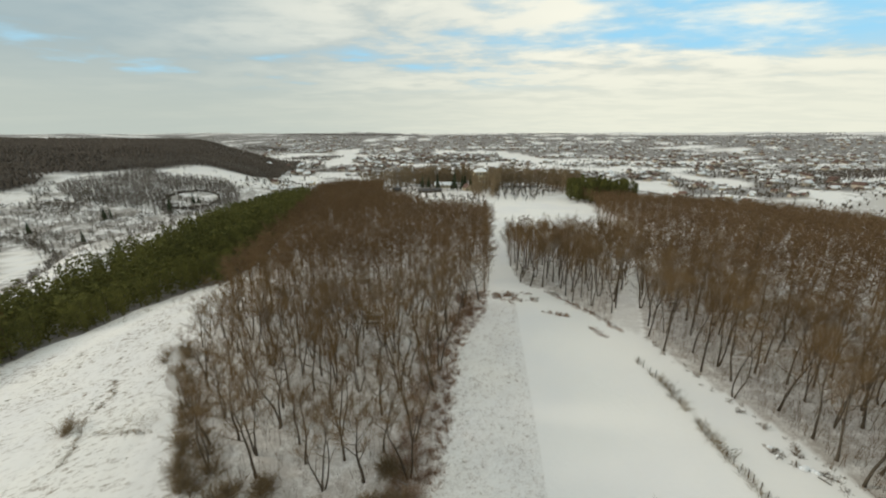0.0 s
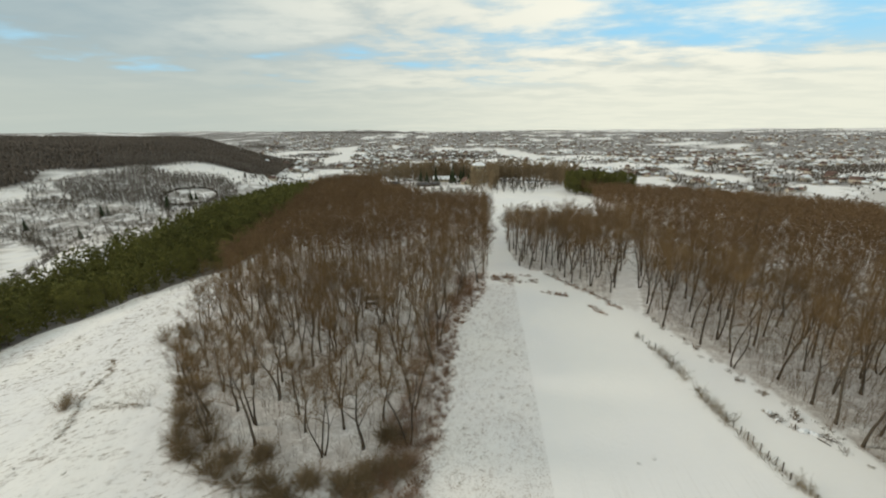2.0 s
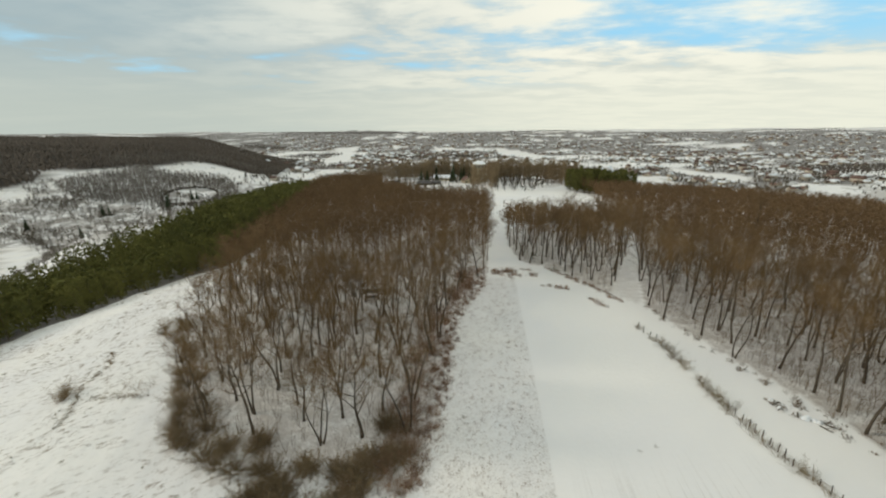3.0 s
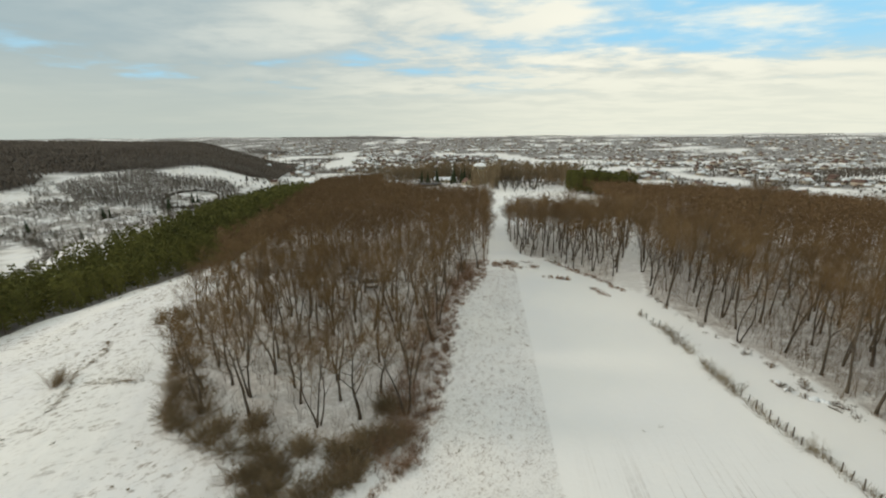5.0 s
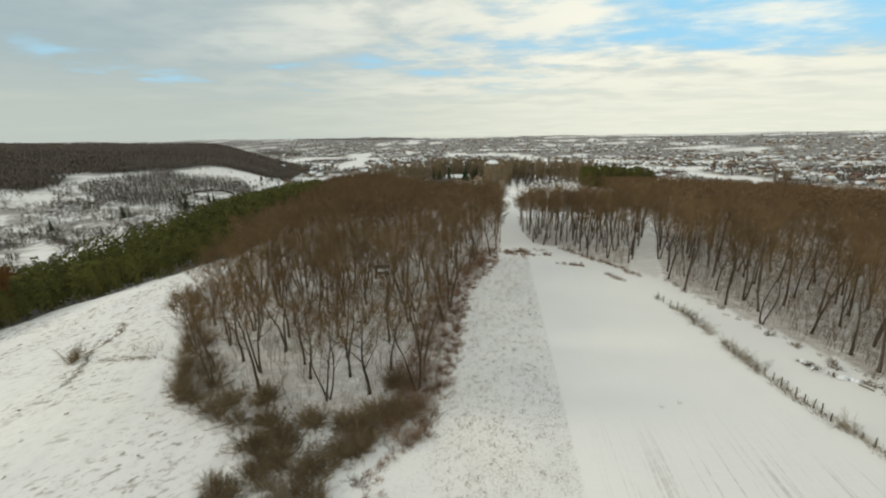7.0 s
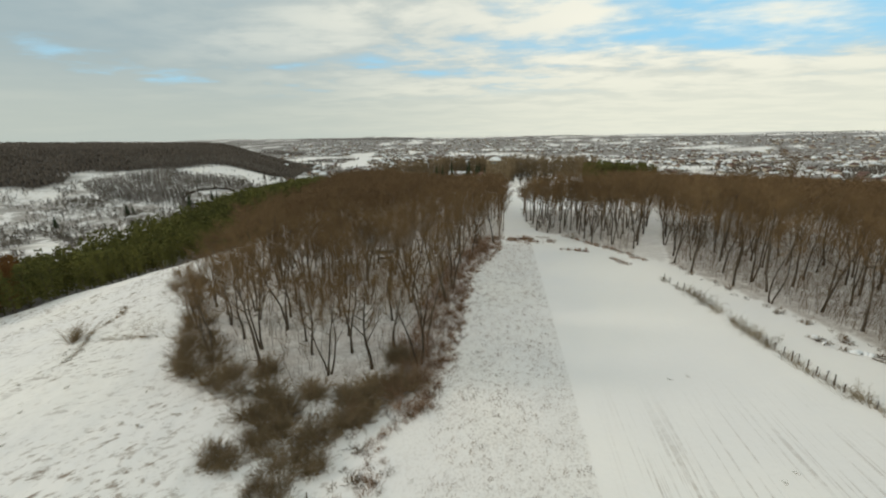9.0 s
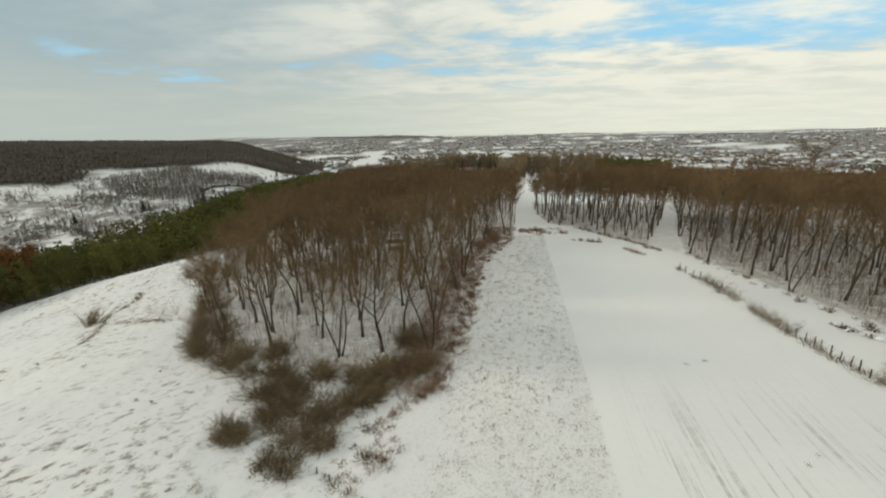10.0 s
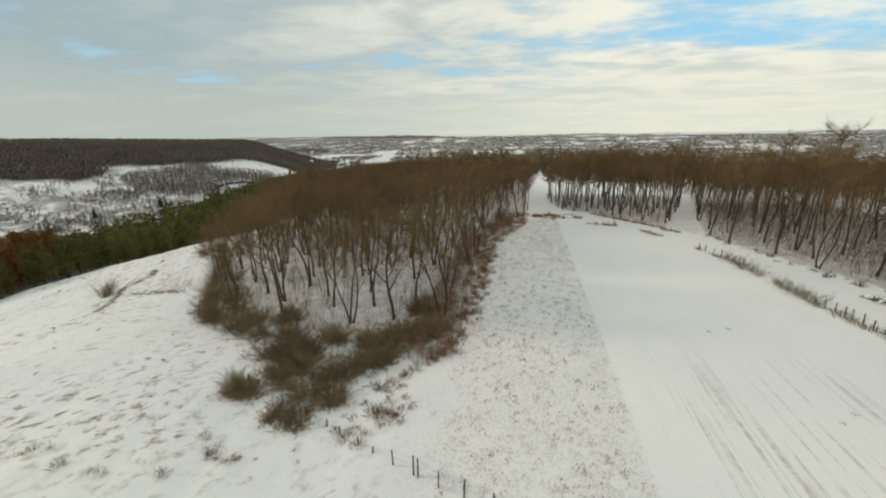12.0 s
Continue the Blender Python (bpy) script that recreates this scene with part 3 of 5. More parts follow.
def margin(x, y):
    """The grove is lower along its outer side, towards the pasture."""
    side = x - float(np.interp(y, [29, 31, 37, 49, 66, 88, 120, 155, 200], [-8, -19, -31, -40, -48, -54, -66, -73, -80]))
    return 0.76 + 0.24 * float(step(0, 16, np.array(min(side * 1.2, (y - 27) * 1.1 + 2))))


TALLEST = (73.0, 89.0)      # one tree stands over the rest
r = random.Random(5)
NEAR_GROVE = [(-3.4, 33), (-1.6, 39), (-0.8, 54), (1.4, 68), (-47, 68), (-45, 62), (-38, 48), (-30, 37), (-19, 34)]
BACK_GROVE = [(1.4, 68), (2.4, 72), (8.0, 84), (11.6, 94), (13.6, 118), (16.6, 145), (20, 168), (23, 186), (12, 197), (-9, 216), (-31, 262), (-52, 326), (-60, 392), (-100, 418), (-122, 400), (-108, 330), (-92, 262), (-80, 200), (-73, 155), (-66, 120), (-54, 88), (-48, 68)]
grove_near = scatter(NEAR_GROVE, 3.6, 21)
grove_back = sorted(scatter(BACK_GROVE, 3.4, 24), key=lambda p: p[1])
grove_mid, grove_far = grove_back[:60], grove_back[60:]
KINDS = [bare_tree(40 + i, 12.0 + 0.4 * i, 0.37, 0.26 + 0.045 * (i % 4), 1.25, (1, 2, 1, 2, 3)[i % 5]) for i in range(9)]
masters = [make_tree("bare_tree", k, "leafless brown broadleaf tree standing in snow", "tree", "grove trees") for k in KINDS]
plant(masters, grove_near + grove_mid, r, 0.80, 1.0, margin)

east_places = sorted(scatter(EAST, 3.4, 22), key=lambda p: p[0] + 0.55 * max(0, p[1] - 30))
block_places = sorted(scatter(BLOCK, 3.1, 23), key=lambda p: p[1])
EKINDS = [bare_tree(80 + i, 15.0 + 0.4 * i, 0.35, 0.34 + 0.05 * (i % 4), 1.0, 1 + (i % 4 == 2)) for i in range(7)]
masters_e = [make_tree("tall_bare_tree", k, "tall leafless forest tree with a bare dark trunk", "tree", "forest edge trees") for k in EKINDS]
plant(masters_e, east_places[:125], r, 0.76, 0.95)
plant([copy_thing(masters_e[3], pose(0, 0, 0))], [TALLEST], r, 1.18, 1.2)
masters_b = [make_tree("slender_bare_tree", k, "slender leafless tree at the end of the snowy field", "tree", "trees beside the avenue") for k in EKINDS[:4]]
plant(masters_b, block_places[:70], r, 0.78, 0.98)

FAR = [far_tree(100 + i) for i in range(8)]
tagged(sown("west_woodland", FAR, grove_far, WOODS, 1, (0.80, 1.0)), "dense leafless brown woodland on the ridge", "woodland", kind="stuff")
deep = east_places[125:] + block_places[70:]
FAR_LIGHT = [far_tree(120 + i, 14.0, 77, 0.14) for i in range(6)]
tagged(sown("east_woodland", FAR, [p for p in deep if math.hypot(*p) < 120], WOODS, 2, (0.78, 0.98)), "leafless brown woodland beside the field", "woodland", kind="stuff")
tagged(sown("ridge_woodland", FAR_LIGHT, [p for p in deep if math.hypot(*p) >= 120], WOODS, 12, (0.68, 0.9)), "dense leafless brown woodland beside the field", "woodland", kind="stuff")

# thin saplings and brush under the trees
def whips(seed, height=3.6, n=6):
    r = random.Random(seed)
    s = Soup()
    for i in range(n):
        p = Vector((r.uniform(-.6, .6), r.uniform(-.6, .6), -.1))
        q = p + Vector((r.uniform(-.25, .25), r.uniform(-.25, .25), 1)) * height * r.uniform(.5, 1.1)
        s.cone(p, q, 0.026)
        for k in range(3):
            o = p.lerp(q, r.uniform(.35, .9))
            s.cone(o, o + Vector((r.uniform(-.6, .6), r.uniform(-.6, .6), r.uniform(.3, .9))) * height * .3, 0.017)
    return s.tris()


under = scatter([(45, 22), (45, 38), (41, 55), (39, 66), (56, 104), (75, 100), (80, 40), (75, 18)], 1.2, 25) + scatter(NEAR_GROVE, 1.75, 26) + scatter([(20, 98), (28, 91), (34, 75), (49, 103), (40, 120), (22, 120)], 2.1, 27)
tagged(sown("undergrowth", [whips(140 + i) for i in range(6)], under, TWIG_LOOSE, 14, (0.5, 1.15)), "thin brown saplings under the leafless trees", "undergrowth", kind="stuff")

# pines on the western slope
russet_places = [(-124, 92), (-128, 95), (-133, 97), (-129, 89), (-138, 100), (-143, 103), (-126, 99), (-121, 87), (-134, 91), (-119, 83), (-117, 79), (-115.5, 75), (-122, 80), (-117, 90)]
pine_places = sorted((p for p in scatter(PINES, 3.1, 31) if (p[0] > -158 or r.random() < 0.5) and min(math.hypot(p[0] - a, p[1] - b) for a, b in russet_places) > 3.0), key=lambda p: -p[0] + 0.25 * p[1])
PINE_KINDS = [pine(200 + i, 16.0) for i in range(5)]
masters_p = [make_tree("pine", k, "dense green pine on the snowy slope", "tree", "pines on the slope", BARK, NEEDLE) for k in PINE_KINDS]
def pine_size(x, y):
    """The pines are younger near the open slope."""
    return 0.73 + 0.10 * float(step(125, 180, np.array(y))) - 0.14 * float(step(200, 330, np.array(y)))


plant(masters_p, pine_places[:110], r, 0.72, 1.05, pine_size)
tagged(sown("pine_wood", [both(pine(210 + i, 16, 20, 11, 0.34)) for i in range(5)], pine_places[110:], NEEDLE, 3, (0.75, 1.1), pine_size), "dense green pine wood on the slope", "woodland", kind="stuff")
RUSTY = [make_tree("russet_oak", pine(300 + i, 11, 34, 44, 0.09), "tree still holding russet leaves among the pines", "tree", "russet trees", BARK, RUST) for i in range(2)]
plant(RUSTY, russet_places, r, 1.15, 1.35)
east_pines = [(112, 306), (118, 318), (124, 312), (130, 325), (121, 330), (136, 318), (141, 330), (128, 338), (112, 325), (146, 322), (151, 334), (134, 340), (106, 296), (112, 290), (119, 300), (126, 302), (133, 308), (140, 314), (104, 305), (148, 312), (126, 290)] + scatter([(94, 288), (112, 280), (150, 308), (154, 338), (120, 346), (100, 322)], 5.5, 55)
masters_q = [make_tree("ridge_pine", k, "green pine standing over the leafless wood", "tree", "pines on the ridge", BARK, NEEDLE) for k in PINE_KINDS[:3]]
plant(masters_q, east_pines, r, 0.85, 1.1)


# ------------------------------------------------------------------ shrubs, grass
def shrub(seed, height, width, stems=34, twigs=9, thin=1.0):
    """A leafless bush: arching stems out of one root, with twigs."""
    r = random.Random(seed)
    wood, fine = Soup(), Soup()
    feet = []
    for i in range(stems):
        a, o = r.uniform(0, math.tau), r.random() ** 0.6
        d = Vector((math.cos(a) * o * 1.5 * width / height, math.sin(a) * o * 1.5 * width / height, 1))
        root = Vector((math.cos(a) * .25 * width * o, math.sin(a) * .25 * width * o, -.15))
        pts, _ = wander(r, root, d.normalized(), height * r.uniform(0.5, 1.08) * (1.1 - 0.25 * o), 4, 0.38, -0.10 * o)
        feet.append(len(wood.v))
        wood.tube(pts, [0.017 * thin, 0.014 * thin, 0.011 * thin, 0.008 * thin, 0], 3)
        for k in range(int(twigs * 2.6)):
            q, e = along(pts, min(0.12 + 0.87 * (k + r.random()) / (twigs * 2.6), 0.99))
            w = (e * 0.3 + Vector((r.uniform(-1, 1), r.uniform(-1, 1), r.uniform(-.6, .8)))).normalized()
            fine.sliver(q, q + w * height * r.uniform(0.07, 0.2), r.uniform(0.008, 0.014) * thin, r.uniform(0, 6.28))
    wood.rooted(feet, (0, 0, -0.3))
    return wood, fine


def tussock(seed, height=0.55, width=0.8, blades=46):
    """A tuft of dry grass and weed stalks on one root."""
    r = random.Random(seed)
    s = Soup()
    feet = []
    for i in range(blades):
        a, o = r.uniform(0, math.tau), r.random() ** 0.7
        p = Vector((math.cos(a) * o * width * .5, math.sin(a) * o * width * .5, -.08))
        q = p + Vector((math.cos(a) * o * .5 + r.uniform(-.45, .45), math.sin(a) * o * .5 + r.uniform(-.45, .45), r.uniform(.35, 1.1))) * height
        feet.append(len(s.v))
        s.cone(p, q, r.uniform(0.011, 0.024))
    return s.rooted(feet, (0, 0, -0.3))


def make_shrub(name, soups, label, group, wood_mat=BARK, fine_mat=TWIG):
    root = new(name)
    part("woody_base", soups[0], wood_mat, root)
    part("crown", soups[1], fine_mat, root)
    return tagged(root, label, "bush", group)


# the thicket at the grove's tip
THICKET = [(-20.5, 27.5), (-19, 25), (-16, 24.5), (-12.5, 24), (-9.5, 26), (-7.5, 28.5), (-5, 31.5), (-3, 33), (-8, 36), (-18, 34), (-22, 32)]
OLIVE = surface("grey_twigs", (0.154, 0.111, 0.064), (0.294, 0.216, 0.128), 3.0, 0.95, 0, 0.4)
BUSHES = [shrub(400 + i, 2.6, 1.9, 40, 19, 0.92) for i in range(4)]
masters_t = [make_shrub("thicket_bush", k, "tangled leafless bush in the thicket at the grove's tip", "thicket bushes", OLIVE, OLIVE) for k in BUSHES]
CLUMPS_AT = [(-19.6, 23.8, 1.2), (-18.4, 23.6, 0.7), (-16.6, 25.4, 1.4), (-14.4, 24.6, 1.4), (-14.6, 21.2, 1.0), (-13.0, 21.2, 0.8), (-11.6, 23.8, 1.0), (-12.2, 26.6, 1.4), (-15.4, 28.0, 1.5), (-18.4, 28.6, 1.2), (-10.2, 28.6, 1.4), (-8.2, 29.6, 1.2), (-7.6, 32.4, 1.5), (-10.2, 32.0, 1.2), (-5.2, 33.0, 1.1), (-20.4, 35.6, 0.8), (-6.0, 37.0, 1.2), (-14.6, 32.0, 0.7), (-24.4, 34.8, 0.4), (-18.8, 32.0, 0.7), (-16.6, 30.4, 0.8)]
thicket = []
for cx, cy, w in CLUMPS_AT:
    for i in range(int(3 + 2.8 * w)):
        a, o = r.uniform(0, math.tau), w * r.random() ** 0.5
        thicket.append((cx + o * math.cos(a), cy + o * math.sin(a)))


def thicket_size(x, y):
    """The bushes grow higher towards the trees."""
    return 0.62 + 0.38 * float(step(21, 29, np.array(y)))


plant(masters_t, thicket, r, 0.72, 1.12, thicket_size)
LOWS = [shrub(420 + i, 0.9, 1.0, 30, 14) for i in range(3)]
masters_l = [make_shrub("low_bush", k, "low leafless scrub bush with brown twigs in snow", "low scrub bushes", BARK, TWIG) for k in LOWS]
low_places = [(-17.2, 23.3), (-15.6, 22.8), (-14.1, 22.7), (-15.3, 20.2), (-14.2, 20.0), (-13.4, 20.3), (-12.4, 21.4), (-11.2, 22.8), (-10.6, 23.6), (-9.4, 25.2), (-8.6, 25.4), (-7.9, 25.0), (-7.4, 25.8), (-8.9, 26.9), (-7.8, 22.2), (-7.3, 22.0), (-7.6, 21.6),
              (-6.0, 21.8), (-5.6, 22.6), (-5.0, 22.9), (-5.4, 21.0), (-6.3, 29.1), (-5.3, 28.4), (-4.1, 28.8), (-3.5, 30.0), (-2.9, 29.4), (-2.3, 31.6), (-8.9, 19.4), (-9.5, 19.9), (-10.2, 20.2), (-8.2, 18.9), (-9.2, 21.6), (-8.8, 23.2)]
low_places += [(float(np.interp(v, [22, 32, 37, 46, 57, 66], [44, 43.8, 42.6, 40.8, 38.4, 36.8])) + r.uniform(-.9, 1.0), v + r.uniform(-.6, .6)) for v in np.linspace(24, 65, 34)]
low_places += [(float(np.interp(v, [71, 79, 90], [34.2, 31, 26.4])) + r.uniform(-.8, .3), v + r.uniform(-.5, .5)) for v in np.linspace(70, 89, 22)]
low_places += [(39.0, 38.8), (39.4, 38.0), (39.9, 37.4), (42.2, 34.6), (42.7, 33.6), (42.4, 32.4), (41.4, 37.2), (40.0, 36.0)]
plant(masters_l, low_places, r, 0.5, 1.05)
# the bushy outer corner of the grove
masters_c = [make_shrub("corner_bush", shrub(430 + i, 4.4, 2.2, 46, 26), "tall olive-brown bush at the outer corner of the grove", "corner bushes", OLIVE, OLIVE) for i in range(2)]
plant(masters_c, [(-30.6, 35.8), (-31.8, 37.6), (-33.0, 39.5), (-34.2, 41.6), (-35.4, 43.6), (-37.5, 46.6), (-29.0, 35.6), (-24.5, 32.6), (-22.0, 31.8), (-40, 51), (-42, 55), (-48.5, 66), (-50, 68), (-51.5, 70), (-47, 62), (-28, 38), (-31, 41), (-33, 45), (-36, 49), (-30, 36.6), (-32.6, 38.6), (-34.6, 43), (-38.4, 48.6), (-26.4, 33.8), (-43.5, 58)], r, 0.5, 0.95)
# russet saplings along the field
BRUSH = surface("sapling_brush_twigs", (0.180, 0.106, 0.066), (0.340, 0.215, 0.140), 3.0, 0.95, 0, 0.4)
masters_s = [make_shrub("sapling_brush", shrub(440 + i, 2.8, 1.2, 20, 15, 0.58), "red-brown sapling brush along the field's edge", "field edge brush", BRUSH, BRUSH) for i in range(3)]
edge_places = []


def edge(y):
    """Where the brush along the grove meets the field."""
    return float(np.interp(y, [29, 37, 44, 54, 63, 68, 75, 82, 92], [-2.4, 0.0, 1.0, 2.1, 2.9, 4.0, 7.4, 9.5, 10.6]))


def edge_size(x, y):
    return 0.5 + 0.5 * float(step(0.3, 3.6, np.array(edge(y) - x)))


for i in range(250):
    y = 29.5 + 60 * (i / 250) ** 1.1 + r.uniform(-1.2, 1.2)
    edge_places.append((edge(y) - 0.4 - 6.5 * r.random() ** 1.35, y))
plant(masters_s, edge_places, r, 0.6, 1.2, edge_size)
# pasture bushes
masters_h = [make_shrub("pasture_bush", shrub(450, 3.0, 1.3, 34, 16, 0.8), "lone leafless bush on the snowy pasture", "pasture bushes", OLIVE, OLIVE),
             make_shrub("pasture_bush", shrub(451, 3.0, 0.9, 12, 9, 0.6), "thin leafless sapling bush on the snowy pasture", "pasture bushes", OLIVE, OLIVE)]
plant(masters_h[:1], [(-56.2, 48.6), (-55.6, 47.4), (-54.0, 68.5), (-53.0, 66.0)], r, 0.95, 1.15)
plant(masters_h[1:], [(-46.8, 48.8), (-44.2, 47.8), (-42.6, 48.6), (-52, 65.5), (-55, 71), (-65, 83), (-88, 118), (-83, 120), (-84.5, 117), (-92, 112)], r, 0.7, 1.1)
# hedge along the field's eastern side
masters_e2 = [make_shrub("hedge_bush", shrub(460 + i, 2.0, 1.0, 20, 9, 0.8), "dry leafless hedge bush beside the field", "hedge bushes", GRASS, GRASS) for i in range(3)]
plant(masters_e2, [(33.5 + 0.25 * math.sin(i * 2.1), 52.6 - i * 0.85) for i in range(9)] + [(33.6 + 0.25 * math.sin(i * 1.7), 43.2 - i * 0.72) for i in range(9)] + [(34.6, 28.6), (34.9, 28.0), (26.2, 88.2), (27.0, 88.6)], r, 0.7, 1.15)

TUFTS = [tussock(500 + i) for i in range(5)]
def tuft_set(name, mat, label, group, places, low, high, kinds=TUFTS):
    made = []
    for k in kinds[:3]:
        ob = new(name, mesh_of(name, k, mat))
        made.append(tagged(ob, label, "grass", group))
    plant(made, places, r, low, high, None, 0.03)


def stalk(seed):
    """A few dead upright weed stalks with seed heads."""
    q = random.Random(seed)
    s = Soup()
    feet = []
    for i in range(12):
        feet.append(len(s.v))
        p = Vector((q.uniform(-.25, .25), q.uniform(-.25, .25), -.08))
        t = p + Vector((q.uniform(-.12, .12), q.uniform(-.12, .12), q.uniform(.6, 1.15)))
        s.tube([p, t], [0.022, 0.016], 3, False)
        s.tube([t, t + Vector((0, 0, .1)), t + Vector((0, 0, .22))], [0.02, 0.05, 0], 4)
        s.f.append((feet[-1] + 3, feet[-1] + 4, feet[-1] + 6))
    return s.rooted(feet, (0, 0, -0.3))


STALKS = [stalk(520 + i) for i in range(3)]
rowx = lambda y: float(np.interp(y, [20, 25, 30, 36, 43, 50, 54, 58, 67, 77, 86], [35.3, 35.0, 34.2, 33.8, 33.6, 33.6, 33.2, 32.4, 30.0, 25.0, 12.0]))
tuft_set("weed_tuft", WEED, "russet dry weeds at the head of the field", "weeds at the field's head",
         [(r.gauss(15, 2.4), r.gauss(87.6, 1.7)) for i in range(70)] + [(r.uniform(20, 22.2), r.uniform(84, 88)) for i in range(8)] + [(r.uniform(21.6, 23.6), r.uniform(77.6, 79.4)) for i in range(4)] + [(24.2 + 0.17 * i + r.uniform(-.3, .3), 77.3 - 0.14 * i + r.uniform(-.3, .3)) for i in range(13)]
         + [(28.9 + i * 0.26 + r.uniform(-.3, .3), 70.0 - i * 0.65 + r.uniform(-.4, .4)) for i in range(7)] + [(float(np.interp(v, [69, 79, 90], [34.3, 30.6, 26])) + r.uniform(-.9, .5), v) for v in np.linspace(68, 90, 44)], 0.6, 1.5)
tuft_set("edge_weed", WEED, "russet dry weeds along the grove's edge", "weeds along the grove", [(edge(v) + r.uniform(-1.6, .35), v + r.uniform(-.5, .5)) for v in np.linspace(29, 92, 150)], 0.55, 1.5)
tuft_set("weed_stalk", WEED, "dead russet weed stalks at the head of the field", "weed stalks", [(r.gauss(15, 2.0), r.gauss(87.6, 1.5)) for i in range(7)] + [(24.4, 77.3), (25.1, 76.8), (26.0, 75.8)], 0.45, 0.85, STALKS)
tuft_set("field_tuft", GRASS, "dark dry tuft poking out of the snow", "tufts on the field",
         [(20.7, 32.1), (22.6, 32.6), (23.6, 21.0), (22.3, 20.2), (4.35, 34.0), (3.3, 45), (7.2, 32.4), (5.2, 41), (2.6, 38.5), (-0.6, 27), (1.4, 24.3), (8.0, 44), (4.4, 55), (6.8, 62), (1.9, 31), (9.2, 52), (-3.2, 21.8), (0.6, 19.5)], 0.35, 0.6)
# cut stalks standing through the snow of the strip
def stubs(seed):
    q = random.Random(seed)
    s = Soup()
    for i in range(7):
        p = Vector((q.uniform(-.22, .22), q.uniform(-.22, .22), 0.1))
        s.cone(p, p + Vector((q.uniform(-.08, .08), q.uniform(-.08, .08), q.uniform(.12, .3))), q.uniform(.012, .024))
    return s.tris()


strip = [(r.uniform(-5, 17), r.uniform(13, 84)) for _ in range(4200)]
strip = [(x, y) for x, y in strip if edge(y) + 0.2 < x < 0.1037 * y + 7.8 and (y > 29 or x > -8 + 0.45 * (y - 19))]
tagged(sown("stubble", [stubs(540 + i) for i in range(6)], strip, WEED, 17, (0.6, 1.15)), "short dry stubble standing through thin snow", "stubble", kind="stuff")
pasture = []
GRASS_LINES = [[(-52, 42), (-55, 48), (-58, 55), (-60, 62)], [(-56, 49), (-50, 48), (-41, 47)], [(-82, 59), (-78, 61), (-74, 62), (-69, 63.5), (-67, 69)], [(-83, 60), (-82, 68), (-78, 75)], [(-18, 18), (-17, 17), (-15.4, 16)], [(-14, 18.8), (-12, 17.6), (-10, 16.8)]]
GRASS_LINES += [[(-111, 86), (-108, 91)], [(-82, 77), (-84, 86)], [(-95, 101), (-99, 112)], [(-67, 71), (-65, 78)], [(-82, 68), (-77, 70)], [(-81, 61), (-78, 63)], [(-62, 60), (-60, 62)], [(-57, 53), (-60, 58)], [(-84, 96), (-84, 100)], [(-52, 43), (-52, 44)]]
for i in range(110):
    x, y = r.uniform(-70, -14), r.uniform(12, 75)
    if inside(GROVE, x, y) or inside(THICKET, x, y) or x > -14 - (y - 12) * 0.3:
        continue
    pasture.append((x, y))
pasture += [(-17.3 + i * 0.5, 16.6 + 0.9 * r.uniform(-1, 1)) for i in range(8)]
pasture += [(-57 + i * 0.9 + r.uniform(-.3, .3), 46.4 + 0.12 * i + r.uniform(-.4, .4)) for i in range(13)] + [(-56.5 + i * 0.55, 49 + i * 1.05) for i in range(8)]
tuft_set("grass_tussock", GRASS, "dry grass tussock half buried in snow", "pasture tussocks", pasture, 0.22, 0.5)
# most of these also stand in for the shaded edges of snow hummocks
tuft_set("olive_tussock", OLIVE, "olive-brown grass tussock that also stands in for hummock shade", "olive tussocks",
         [(-17.6, 17.4), (-17.3, 17.1), (-17.0, 17.6), (-15.9, 16.8), (-15.6, 16.6), (-15.4, 16.9), (-18.8, 18.7), (-18.4, 18.4), (-30.8, 15.7), (-30.3, 15.9), (-29.7, 16.0), (-29.2, 16.3), (-28.0, 16.5), (-27.6, 16.4), (-26.0, 15.2), (-25.6, 15.3), (-23.3, 15.0), (-22.8, 14.9), (-19.2, 15.4), (-18.9, 15.2), (-20.5, 20.4), (-21.0, 22.4), (-39, 22.2), (-38.4, 22.5), (-52, 33), (-24.4, 19.6), (-26, 19.5)], 0.5, 0.95)
lines = []
for line in GRASS_LINES:
    for (x0, y0), (x1, y1) in zip(line, line[1:]):
        n = int(math.hypot(x1 - x0, y1 - y0) / 0.8)
        lines += [(x0 + (x1 - x0) * (k + r.random()) / n + r.uniform(-.25, .25), y0 + (y1 - y0) * (k + r.random()) / n + r.uniform(-.25, .25)) for k in range(n)]
tuft_set("bank_grass", GRASS, "dark dry grass along a bank in the pasture", "grass along the banks", [p for p in lines if r.random() < 0.8], 0.25, 0.65)
bank = [(float(np.interp(v, [40.5, 45, 50, 57, 62], [-50, -51.6, -55, -56, -60])) + r.uniform(-.5, .5), v) for v in np.linspace(40.5, 62, 46)] + [(-50.4 + i * 0.42, 46.9 - 0.03 * i + r.uniform(-.3, .3)) for i in range(22)]
tuft_set("bank_tussock", OLIVE, "dark olive grass on the terrace bank", "grass on the terrace bank", bank, 0.5, 1.1)
tuft_set("russet_grass", WEED, "russet dry grass beside the thicket", "russet grass", [(float(np.interp(v, [19, 22, 26, 29, 32], [-8.6, -6.4, -6.6, -4.6, -2.2])) + r.uniform(-1.3, .9), v) for v in np.linspace(19, 32, 44)], 0.5, 1.25)


